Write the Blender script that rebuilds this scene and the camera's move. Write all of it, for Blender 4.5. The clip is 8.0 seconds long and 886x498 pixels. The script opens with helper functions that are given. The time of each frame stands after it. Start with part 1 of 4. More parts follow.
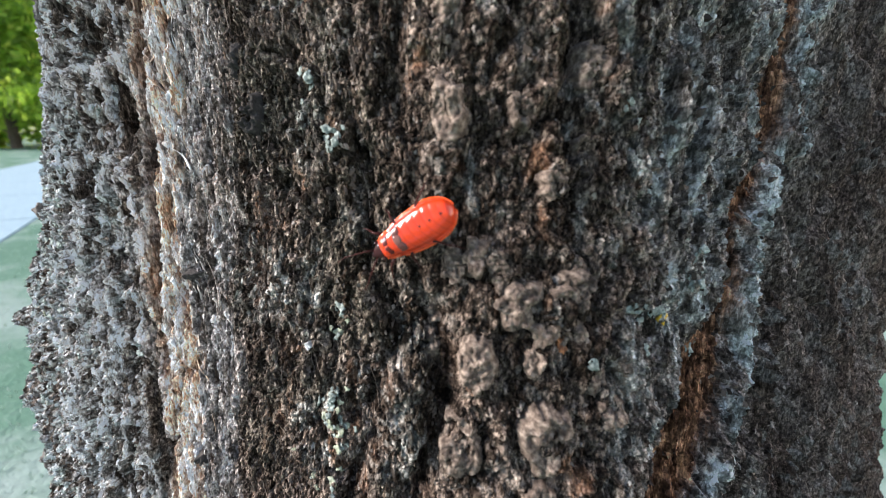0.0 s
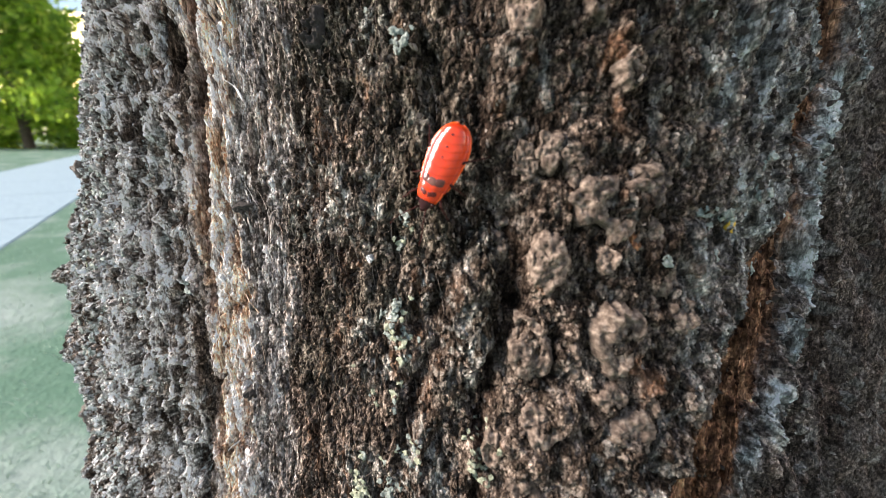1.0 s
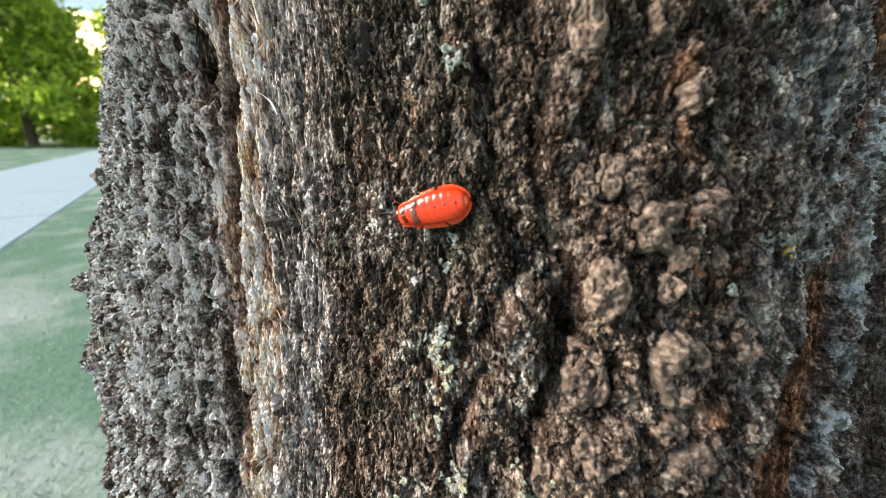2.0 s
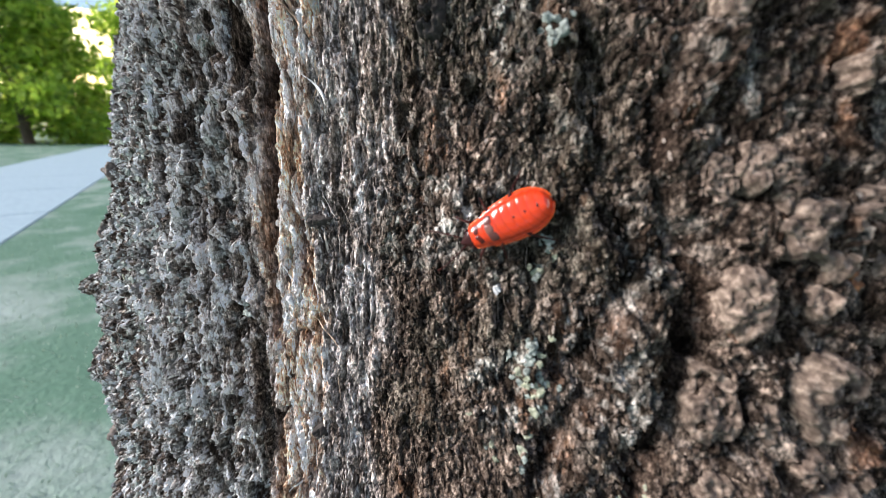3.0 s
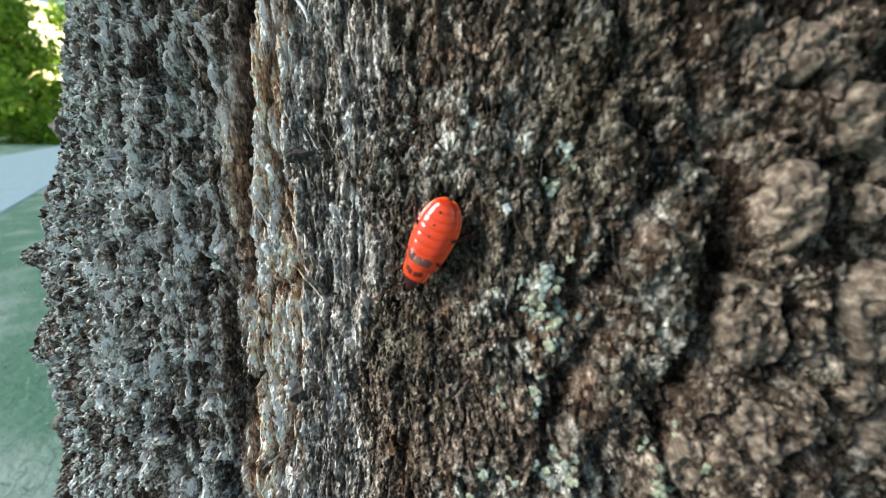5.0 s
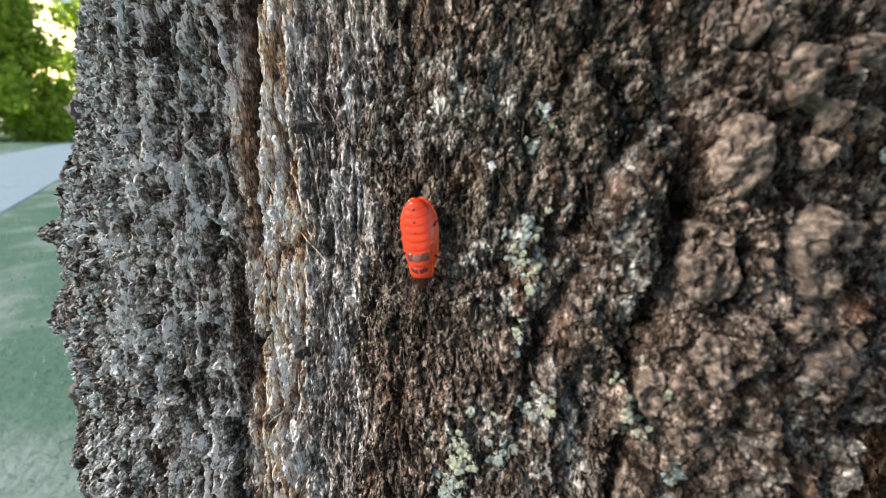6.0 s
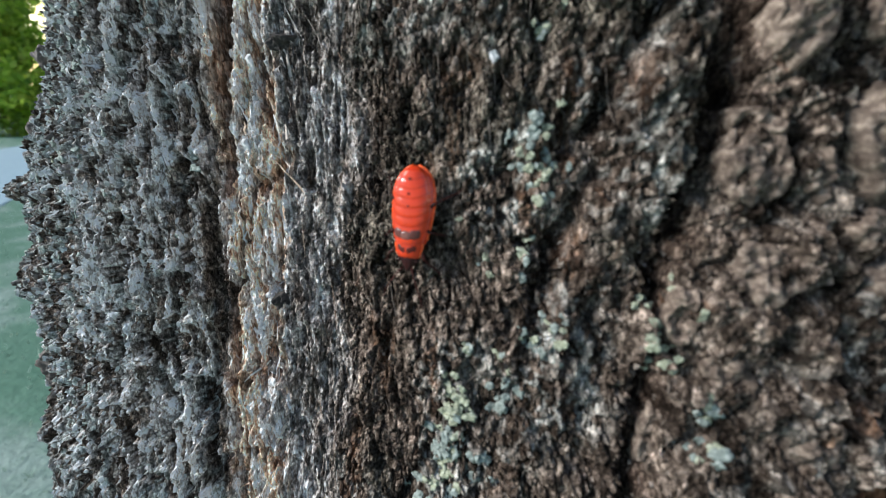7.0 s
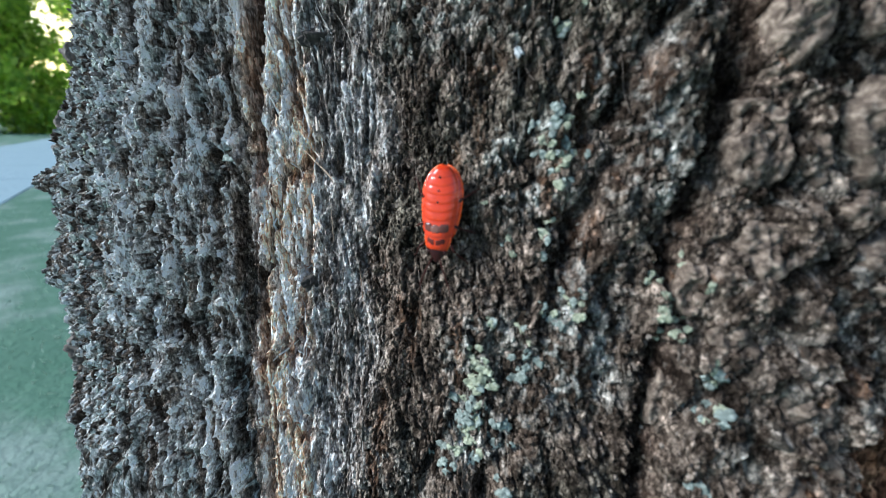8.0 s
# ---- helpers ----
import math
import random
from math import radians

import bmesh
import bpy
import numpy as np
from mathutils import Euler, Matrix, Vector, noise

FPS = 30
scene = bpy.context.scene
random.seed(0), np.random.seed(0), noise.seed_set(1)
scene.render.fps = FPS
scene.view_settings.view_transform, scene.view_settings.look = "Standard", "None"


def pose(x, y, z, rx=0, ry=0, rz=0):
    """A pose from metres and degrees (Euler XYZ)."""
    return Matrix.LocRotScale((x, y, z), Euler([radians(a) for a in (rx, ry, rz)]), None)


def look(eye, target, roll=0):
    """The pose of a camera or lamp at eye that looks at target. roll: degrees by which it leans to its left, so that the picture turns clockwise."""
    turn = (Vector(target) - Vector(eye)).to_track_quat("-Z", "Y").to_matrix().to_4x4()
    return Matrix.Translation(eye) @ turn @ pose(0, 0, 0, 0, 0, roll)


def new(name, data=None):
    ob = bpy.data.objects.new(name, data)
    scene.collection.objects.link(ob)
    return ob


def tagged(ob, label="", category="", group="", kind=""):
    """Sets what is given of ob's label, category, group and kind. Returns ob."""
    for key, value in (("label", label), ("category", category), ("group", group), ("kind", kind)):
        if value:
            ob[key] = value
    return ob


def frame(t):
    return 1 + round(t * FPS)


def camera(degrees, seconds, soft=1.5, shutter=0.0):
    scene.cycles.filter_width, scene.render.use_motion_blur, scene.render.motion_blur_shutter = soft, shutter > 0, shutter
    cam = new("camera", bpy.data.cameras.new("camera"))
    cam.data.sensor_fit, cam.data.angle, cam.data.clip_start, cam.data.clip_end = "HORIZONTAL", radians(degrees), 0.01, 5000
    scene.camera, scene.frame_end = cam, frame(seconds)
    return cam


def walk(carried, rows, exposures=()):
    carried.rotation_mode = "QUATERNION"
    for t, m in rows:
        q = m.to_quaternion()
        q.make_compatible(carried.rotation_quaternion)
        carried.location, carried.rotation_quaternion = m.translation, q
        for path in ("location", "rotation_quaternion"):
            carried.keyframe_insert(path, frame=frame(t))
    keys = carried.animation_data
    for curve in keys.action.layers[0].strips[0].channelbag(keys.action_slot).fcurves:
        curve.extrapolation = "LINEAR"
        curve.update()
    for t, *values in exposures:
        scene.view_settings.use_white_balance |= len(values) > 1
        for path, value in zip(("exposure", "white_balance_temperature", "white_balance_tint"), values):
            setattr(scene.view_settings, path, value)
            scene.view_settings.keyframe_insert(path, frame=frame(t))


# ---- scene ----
# The camera: a wide lens held a few centimetres from the bark.
cam = camera(95.5, 8.0, soft=0.85)
cam.data.dof.use_dof = True
cam.data.dof.focus_distance = 0.056
cam.data.dof.aperture_fstop = 32.0
METRES, EYE, TILT = 0.11, 0.65, -16.0
ROWS = [
    (0.0, 0.0000, 0.0000, 0.0000, 0.00, 0.00, 0.00),
    (0.2, -0.0003, -0.0128, -0.0038, 0.21, -0.01, 0.03),
    (0.5, -0.0083, -0.0124, -0.0198, 0.41, -0.07, 0.01),
    (0.7, -0.0185, -0.0058, -0.0528, 0.67, 0.01, -0.01),
    (1.0, -0.0545, 0.0010, -0.0840, 0.90, -0.28, 0.12),
    (1.2, -0.0749, 0.0109, -0.0792, 1.17, -0.23, 0.03),
    (1.5, -0.0806, 0.0208, -0.0572, 1.17, -0.31, -0.04),
    (1.7, -0.0619, 0.0277, -0.0658, 1.31, -0.16, -0.16),
    (1.8, -0.0618, 0.0267, -0.0660, 1.28, -0.25, -0.18),
    (2.0, -0.0980, 0.0112, -0.0629, 1.16, -0.30, -0.20),
    (2.2, -0.1502, 0.0018, -0.0661, 1.27, -0.20, -0.36),
    (3.3, -0.1735, 0.1217, -0.0618, 0.01, -0.38, -0.76),
    (3.5, -0.1510, 0.1732, -0.0725, -1.89, -0.64, -0.55),
    (3.7, -0.1267, 0.2102, -0.0715, -3.39, -0.57, -0.48),
    (4.0, -0.1406, 0.2159, -0.0574, -4.19, -0.56, -0.42),
    (4.2, -0.1482, 0.1959, -0.0443, -3.94, -0.09, -0.32),
    (4.5, -0.1347, 0.1686, -0.0690, -3.79, 0.18, -0.05),
    (4.7, -0.1516, 0.1442, -0.0986, -3.19, 0.38, -0.10),
    (5.0, -0.1931, 0.1040, -0.1284, -2.68, 0.59, -0.58),
    (5.2, -0.1914, 0.0985, -0.1499, -2.64, 0.52, -0.66),
    (6.3, -0.1817, 0.0675, -0.1731, -2.26, 0.23, -0.73),
    (6.5, -0.1800, 0.0719, -0.2011, -2.27, 0.11, -0.72),
    (6.8, -0.1900, 0.0965, -0.2269, -2.53, 0.03, -0.85),
    (7.0, -0.1779, 0.1221, -0.2278, -2.54, -0.03, -0.88),
    (7.2, -0.1638, 0.1494, -0.2547, -2.63, 0.22, -1.03),
    (7.5, -0.1585, 0.1593, -0.2753, -2.80, 0.04, -1.08),
    (7.7, -0.1744, 0.1377, -0.2536, -2.65, -0.24, -0.95),
    (8.0, -0.1992, 0.0983, -0.2414, -2.43, -0.30, -1.02),
]
LIGHTS = [
    (0.0, 1.2, 6350, 15), (0.5, 1.2, 6750, 19), (2.2, 1.08, 7050, 14), (3.3, 0.65, 6050, 18), (3.6, 0.1, 5700, 15),
    (4.0, -0.07, 5400, 3), (4.5, 0.33, 5300, -3), (5.0, 0.65, 6250, 2), (5.2, 0.7, 6550, 12), (6.3, 0.7, 6650, 14),
    (6.7, 0.62, 6450, 11), (7.2, 0.42, 5750, 7), (7.6, 0.42, 5650, 4), (8.0, 0.55, 5550, 5),
]
walk(cam, [(t, pose(0, 0, EYE, TILT) @ pose(METRES * x, METRES * y, METRES * z, 90 + pitch, roll, yaw))
           for t, x, y, z, yaw, pitch, roll in ROWS], LIGHTS)

# ---- sky and sun ----
world = bpy.data.worlds.new("sky")
scene.world = world
world.use_nodes = True
nt = world.node_tree
sky = nt.nodes.new("ShaderNodeTexSky")
sky.sky_type, sky.sun_disc = "NISHITA", False
SUN_ELEV, SUN_TURN = 27.0, -98.0
sky.sun_elevation, sky.sun_rotation = radians(SUN_ELEV), radians(-SUN_TURN)
nt.links.new(sky.outputs[0], nt.nodes["Background"].inputs[0])
nt.nodes["Background"].inputs[1].default_value = 0.112
sun = new("sun", bpy.data.lights.new("sun", "SUN"))
sun.data.energy, sun.data.angle, sun.data.color = 4.6, radians(30), (1.0, 0.96, 0.91)
aim = Vector((math.sin(radians(SUN_TURN)) * math.cos(radians(SUN_ELEV)), math.cos(radians(SUN_TURN)) * math.cos(radians(SUN_ELEV)), math.sin(radians(SUN_ELEV))))
sun.matrix_world = look(aim * 20, (0, 0, 0))

# ---- materials ----


def material(name, rough=0.8, spec=0.3):
    m = bpy.data.materials.new(name)
    m.use_nodes = True
    b = m.node_tree.nodes["Principled BSDF"]
    b.inputs["Roughness"].default_value, b.inputs["Specular IOR Level"].default_value = rough, spec
    return m, m.node_tree, b


def node(tree, kind, **values):
    n = tree.nodes.new(kind)
    for k, v in values.items():
        n.inputs[k.replace("_", " ")].default_value = v
    return n


def noise_tex(tree, co, scale, detail=4.0, rough=0.6, stretch=(1, 1, 1)):
    mp = node(tree, "ShaderNodeMapping")
    mp.inputs["Scale"].default_value = stretch
    tree.links.new(co, mp.inputs["Vector"])
    n = node(tree, "ShaderNodeTexNoise", Scale=scale, Detail=detail, Roughness=rough)
    tree.links.new(mp.outputs[0], n.inputs["Vector"])
    return n.outputs["Fac"]


def ramp(tree, fac, *stops):
    r = tree.nodes.new("ShaderNodeValToRGB")
    while len(r.color_ramp.elements) < len(stops):
        r.color_ramp.elements.new(0.5)
    for e, (p, c) in zip(r.color_ramp.elements, stops):
        e.position, e.color = p, (*c, 1) if len(c) == 3 else c
    tree.links.new(fac, r.inputs[0])
    return r.outputs[0]


def mix(tree, fac, a, b, blend="MIX"):
    n = tree.nodes.new("ShaderNodeMix")
    n.data_type, n.blend_type = "RGBA", blend
    for v, i in ((fac, 0), (a, 6), (b, 7)):
        if isinstance(v, bpy.types.NodeSocket):
            tree.links.new(v, n.inputs[i])
        else:
            n.inputs[i].default_value = v if i == 0 else (*v, 1)
    return n.outputs[2]


def times(tree, a, b, op="MULTIPLY"):
    n = tree.nodes.new("ShaderNodeMath")
    n.operation = op
    for v, i in ((a, 0), (b, 1)):
        if isinstance(v, bpy.types.NodeSocket):
            tree.links.new(v, n.inputs[i])
        else:
            n.inputs[i].default_value = v
    return n.outputs[0]


def bump(tree, b, height, strength, distance):
    n = node(tree, "ShaderNodeBump", Strength=strength, Distance=distance)
    tree.links.new(height, n.inputs["Height"])
    tree.links.new(n.outputs[0], b.inputs["Normal"])


def coords(tree):
    return tree.nodes.new("ShaderNodeTexCoord").outputs["Object"]


def attribute(tree, name):
    n = tree.nodes.new("ShaderNodeAttribute")
    n.attribute_name = name
    s = tree.nodes.new("ShaderNodeSeparateColor")
    tree.links.new(n.outputs["Color"], s.inputs[0])
    return s.outputs


def bark_material():
    m, t, b = material("bark", 0.97, 0.03)
    co = coords(t)
    wood, lichen, plate = attribute(t, "kinds")
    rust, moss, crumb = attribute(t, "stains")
    warm, bleached_lit, slate = attribute(t, "zones")
    fine = noise_tex(t, co, 2800, 5, 0.75, (1, 1, 0.5))
    coarse = noise_tex(t, co, 260, 3, 0.6, (1, 1, 0.4))
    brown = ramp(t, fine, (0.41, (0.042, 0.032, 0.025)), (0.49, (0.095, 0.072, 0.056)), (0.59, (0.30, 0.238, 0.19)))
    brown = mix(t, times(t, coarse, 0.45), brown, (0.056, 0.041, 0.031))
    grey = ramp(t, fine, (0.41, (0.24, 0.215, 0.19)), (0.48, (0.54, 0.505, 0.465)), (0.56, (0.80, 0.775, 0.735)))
    col = mix(t, bleached_lit, brown, grey)
    col = mix(t, slate, col, ramp(t, fine, (0.40, (0.095, 0.084, 0.077)), (0.48, (0.23, 0.213, 0.20)), (0.58, (0.50, 0.475, 0.455))))
    tan = ramp(t, fine, (0.41, (0.018, 0.013, 0.010)), (0.49, (0.042, 0.031, 0.024)), (0.59, (0.145, 0.111, 0.085)))
    col = mix(t, plate, col, tan)
    grain = noise_tex(t, co, 2600, 5, 0.75, (1, 1, 0.2))
    pale = ramp(t, grain, (0.40, (0.26, 0.225, 0.198)), (0.475, (0.64, 0.585, 0.535)), (0.57, (0.85, 0.82, 0.78)))
    pale = mix(t, warm, pale, ramp(t, grain, (0.40, (0.26, 0.135, 0.08)), (0.475, (0.66, 0.46, 0.315)), (0.57, (0.85, 0.69, 0.54))))
    col = mix(t, wood, col, pale)
    inner = ramp(t, noise_tex(t, co, 1300, 4, 0.7, (1, 1, 0.14)), (0.36, (0.030, 0.015, 0.010)), (0.5, (0.12, 0.060, 0.034)), (0.66, (0.40, 0.22, 0.125)))
    col = mix(t, rust, col, inner)
    col = mix(t, moss, col, ramp(t, fine, (0.41, (0.022, 0.020, 0.015)), (0.5, (0.048, 0.044, 0.033)), (0.6, (0.145, 0.137, 0.105))))
    # dark brown laid over crevices and the far side in place of shade
    painted_shade = attribute(t, "painted_shade")[0]
    col = mix(t, painted_shade, col, ramp(t, fine, (0.37, (0.020, 0.013, 0.010)), (0.5, (0.042, 0.026, 0.019)), (0.65, (0.105, 0.066, 0.046))))
    green = ramp(t, fine, (0.37, (0.15, 0.168, 0.152)), (0.48, (0.34, 0.37, 0.345)), (0.62, (0.58, 0.61, 0.575)))
    col = mix(t, lichen, col, green)
    # tone of each flake, lighter on raised fibre
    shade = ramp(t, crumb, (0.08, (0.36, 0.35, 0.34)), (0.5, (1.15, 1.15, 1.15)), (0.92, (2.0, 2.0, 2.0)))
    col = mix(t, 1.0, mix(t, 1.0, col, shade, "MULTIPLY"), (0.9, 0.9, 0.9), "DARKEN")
    # crisp scales and splinters, two sizes, each with a tone of its own
    scales = []
    for size, drawn in ((1500, 0.36), (3200, 0.5)):
        mp = node(t, "ShaderNodeMapping")
        mp.inputs["Scale"].default_value = (1, 1, drawn)
        t.links.new(co, mp.inputs["Vector"])
        jitter = node(t, "ShaderNodeTexNoise", Scale=size * 0.9, Detail=2.0)
        t.links.new(mp.outputs[0], jitter.inputs["Vector"])
        shift = t.nodes.new("ShaderNodeVectorMath")
        shift.operation = "MULTIPLY_ADD"
        shift.inputs[1].default_value = (0.9 / size,) * 3
        t.links.new(jitter.outputs["Color"], shift.inputs[0])
        t.links.new(mp.outputs[0], shift.inputs[2])
        vor = node(t, "ShaderNodeTexVoronoi", Scale=size)
        t.links.new(shift.outputs[0], vor.inputs["Vector"])
        own = t.nodes.new("ShaderNodeSeparateColor")
        t.links.new(vor.outputs["Color"], own.inputs[0])
        col = mix(t, 1.0, col, ramp(t, own.outputs[0], (0.0, (0.60, 0.58, 0.56)), (0.5, (1.1, 1.1, 1.1)), (1.0, (1.65, 1.65, 1.65))), "MULTIPLY")
        scales.append(times(t, own.outputs[1], vor.outputs["Distance"], "SUBTRACT"))
    col = mix(t, 1.0, col, (0.9, 0.9, 0.9), "DARKEN")
    t.links.new(col, b.inputs["Base Color"])
    h = times(t, noise_tex(t, co, 4500, 4, 0.75, (1, 1, 0.5)), noise_tex(t, co, 1500, 3, 0.6, (1, 1, 0.3)), "ADD")
    h = times(t, h, times(t, times(t, scales[0], 0.5), times(t, scales[1], 0.3), "ADD"), "ADD")
    bump(t, b, h, 0.9, 0.0004)
    return m


def speckled(name, stops, scale, rough=0.85, spec=0.2, stretch=(1, 1, 1), relief=0.0002, sheen=0.0):
    m, t, b = material(name, rough, spec)
    co = coords(t)
    f = noise_tex(t, co, scale, 5, 0.65, stretch)
    col = ramp(t, f, *stops)
    r = t.nodes.new("ShaderNodeObjectInfo").outputs["Random"]
    col = mix(t, 1.0, col, ramp(t, r, (0, (0.78, 0.78, 0.78)), (1, (1.2, 1.2, 1.2))), "MULTIPLY")
    t.links.new(col, b.inputs["Base Color"])
    bump(t, b, f, 0.7, relief)
    return m


BARK = bark_material()
PLATE = speckled("bark_plate", ((0.34, (0.045, 0.031, 0.023)), (0.5, (0.14, 0.104, 0.079)), (0.66, (0.34, 0.268, 0.206))), 1400, relief=0.0005)
LICHEN = speckled("grey_lichen", ((0.3, (0.12, 0.138, 0.12)), (0.5, (0.25, 0.285, 0.25)), (0.72, (0.44, 0.48, 0.43))), 1800)
LICHEN_GREEN = speckled("green_lichen", ((0.3, (0.15, 0.16, 0.10)), (0.5, (0.32, 0.338, 0.235)), (0.72, (0.52, 0.535, 0.41))), 1800)
LICHEN_YELLOW = speckled("yellow_lichen", ((0.3, (0.45, 0.26, 0.03)), (0.7, (0.75, 0.50, 0.08))), 1800)
WHITE_FLAKE = speckled("white_flake", ((0.3, (0.42, 0.41, 0.40)), (0.7, (0.82, 0.82, 0.80))), 1500)
DARK_CRUST = speckled("dark_crust", ((0.3, (0.02, 0.018, 0.016)), (0.6, (0.06, 0.052, 0.046)), (0.8, (0.14, 0.125, 0.115))), 1500, relief=0.0004)
CRUMB = speckled("bark_crumb", ((0.3, (0.06, 0.05, 0.042)), (0.5, (0.15, 0.128, 0.11)), (0.75, (0.32, 0.285, 0.25))), 2000, relief=0.0002)


def shell(name, base, rough, coat, sub=0.0):
    """Bug cuticle: glossy, with faint mottling."""
    m, t, b = material(name, rough, 0.08)
    f = noise_tex(t, coords(t), 900, 3, 0.5)
    dark = tuple(c * 0.82 for c in base)
    t.links.new(ramp(t, f, (0.3, dark), (0.65, base)), b.inputs["Base Color"])
    b.inputs["Coat Weight"].default_value, b.inputs["Coat Roughness"].default_value = coat, 0.11
    if sub:
        b.inputs["Subsurface Weight"].default_value, b.inputs["Subsurface Scale"].default_value = sub, 0.0008
        b.inputs["Subsurface Radius"].default_value = (1.0, 0.2, 0.1)
    bump(t, b, noise_tex(t, coords(t), 2500, 2, 0.5), 0.15, 0.0001)
    return m


def banded(m):
    """Darker red joints across the back, one for each ring of the body."""
    t = m.node_tree
    b = t.nodes["Principled BSDF"]
    xyz = t.nodes.new("ShaderNodeSeparateXYZ")
    t.links.new(coords(t), xyz.inputs[0])
    across = times(t, times(t, xyz.outputs[0], xyz.outputs[0]), 250.0)
    ring = times(t, times(t, times(t, xyz.outputs[1], across, "ADD"), 0.0036, "ADD"), 1 / 0.00074)
    f = times(t, times(t, ring, 0.5, "ADD"), 1.0, "FRACT")
    old = b.inputs["Base Color"].links[0].from_socket
    tone = ramp(t, f, (0.30, (1, 1, 1)), (0.47, (0.42, 0.22, 0.2)), (0.53, (0.42, 0.22, 0.2)), (0.64, (1, 1, 1)))
    t.links.new(mix(t, 0.32, old, mix(t, 1.0, old, tone, "MULTIPLY")), b.inputs["Base Color"])
    return m


RED_BACK = banded(shell("banded_red_back", (0.64, 0.043, 0.006), 0.42, 1.0))
RED = shell("red_cuticle", (0.64, 0.045, 0.006), 0.42, 0.9)
RIM_RED = shell("bright_red_rim", (0.85, 0.11, 0.014), 0.3, 0.9)
BROWN = shell("brown_wing_pad", (0.12, 0.04, 0.03), 0.3, 0.6)
SHIELD = shell("grey_brown_shield", (0.20, 0.085, 0.065), 0.3, 0.6)
BLACK = shell("black_cuticle", (0.035, 0.009, 0.008), 0.35, 0.4)
MAROON = shell("maroon_cuticle", (0.10, 0.016, 0.010), 0.4, 0.3)
LEG = shell("dark_red_leg", (0.045, 0.012, 0.009), 0.5, 0.1)


def part(name, bm, mat, parent, label="", smooth=True):
    me = bpy.data.meshes.new(name)
    bm.to_mesh(me)
    bm.free()
    me.materials.append(mat)
    if smooth:
        me.polygons.foreach_set("use_smooth", [True] * len(me.polygons))
    ob = new(name, me)
    ob.parent = parent
    return tagged(ob, label)


def grid_mesh(name, pts, mat, wrap=False, kinds=()):
    """A mesh over an array of points (rows, columns, 3)."""
    nr, nc = pts.shape[:2]
    me = bpy.data.meshes.new(name)
    me.vertices.add(nr * nc)
    me.vertices.foreach_set("co", pts.reshape(-1).astype(np.float32))
    idx = np.arange(nr * nc).reshape(nr, nc)
    right = np.roll(idx, -1, 1) if wrap else idx[:, 1:]
    left = idx if wrap else idx[:, :-1]
    quads = np.stack([left[:-1], right[:-1], right[1:], left[1:]], -1).reshape(-1, 4)
    n = len(quads)
    me.loops.add(n * 4)
    me.loops.foreach_set("vertex_index", quads.reshape(-1).astype(np.int32))
    me.polygons.add(n)
    me.polygons.foreach_set("loop_start", np.arange(0, n * 4, 4, dtype=np.int32))
    me.polygons.foreach_set("use_smooth", np.zeros(n, bool))
    for key, values in kinds:
        at = me.attributes.new(key, "FLOAT_COLOR", "POINT")
        at.data.foreach_set("color", np.concatenate([values.reshape(-1, 3), np.ones((nr * nc, 1))], 1).astype(np.float32).reshape(-1))
    me.update(calc_edges=True)
    me.materials.append(mat)
    return me


def soup(name, verts, faces, mat, smooth=True):
    """A mesh of many loose pieces."""
    me = bpy.data.meshes.new(name)
    me.from_pydata(verts, [], faces)
    me.materials.append(mat)
    if smooth:
        me.polygons.foreach_set("use_smooth", [True] * len(me.polygons))
    return me


# ---- the trunk's shape ----
AXIS = Vector((-0.044, 0.187, 1)).normalized()
SIDE = Vector((0, 1, 0)).cross(AXIS).normalized()
DEEP = AXIS.cross(SIDE)
HEART = Vector((0, 0, EYE)) - 0.015 * SIDE + 0.165 * DEEP
GIRTH = [(-180, 118), (-120, 114), (-85, 106), (-60, 104), (-51, 106), (-40, 107), (-29, 107.6), (-22, 109), (-14, 109.9), (-9, 112.8), (-6, 116),
         (-3, 119.6), (0, 122.4), (4, 127), (6.5, 129.6), (9.5, 131.4), (13, 131.6), (17, 129.8), (22, 126.5), (28, 125), (36, 127), (45, 131), (58, 138), (75, 136), (100, 124), (130, 118), (180, 118)]


def girth(th):
    """The trunk's smooth radius in millimetres at an angle in degrees."""
    a, r = np.array(GIRTH, float).T
    th = (np.asarray(th, float) + 180) % 360 - 180
    k = np.clip(np.searchsorted(a, th) - 1, 0, len(a) - 2)
    m, h = np.gradient(r, a), a[k + 1] - a[k]
    u = (th - a[k]) / h
    return (2 * u**3 - 3 * u**2 + 1) * r[k] + (u**3 - 2 * u**2 + u) * h * m[k] + (3 * u**2 - 2 * u**3) * r[k + 1] + (u**3 - u**2) * h * m[k + 1]


def spot(th, v, r):
    """World places from angle (degrees), height along the trunk (mm) and radius (mm)."""
    th, v, r = np.broadcast_arrays(np.radians(th), np.asarray(v, float) / 1000, np.asarray(r, float) / 1000)
    return np.array(HEART) + (r * np.sin(th))[..., None] * np.array(SIDE) - (r * np.cos(th))[..., None] * np.array(DEEP) + v[..., None] * np.array(AXIS)


def chance(i, j, seed):
    """A number between 0 and 1 for each lattice point."""
    n = i.astype(np.int32).view(np.uint32) * np.uint32(374761393) + j.astype(np.int32).view(np.uint32) * np.uint32(668265263) + np.uint32((seed * 1442695041) & 0xFFFFFFFF)
    n = (n ^ (n >> np.uint32(13))) * np.uint32(1274126177)
    n = (n ^ (n >> np.uint32(15))) * np.uint32(2246822519)
    return ((n ^ (n >> np.uint32(16))) & np.uint32(0xFFFF)).astype(np.float32) / np.float32(65535.0)


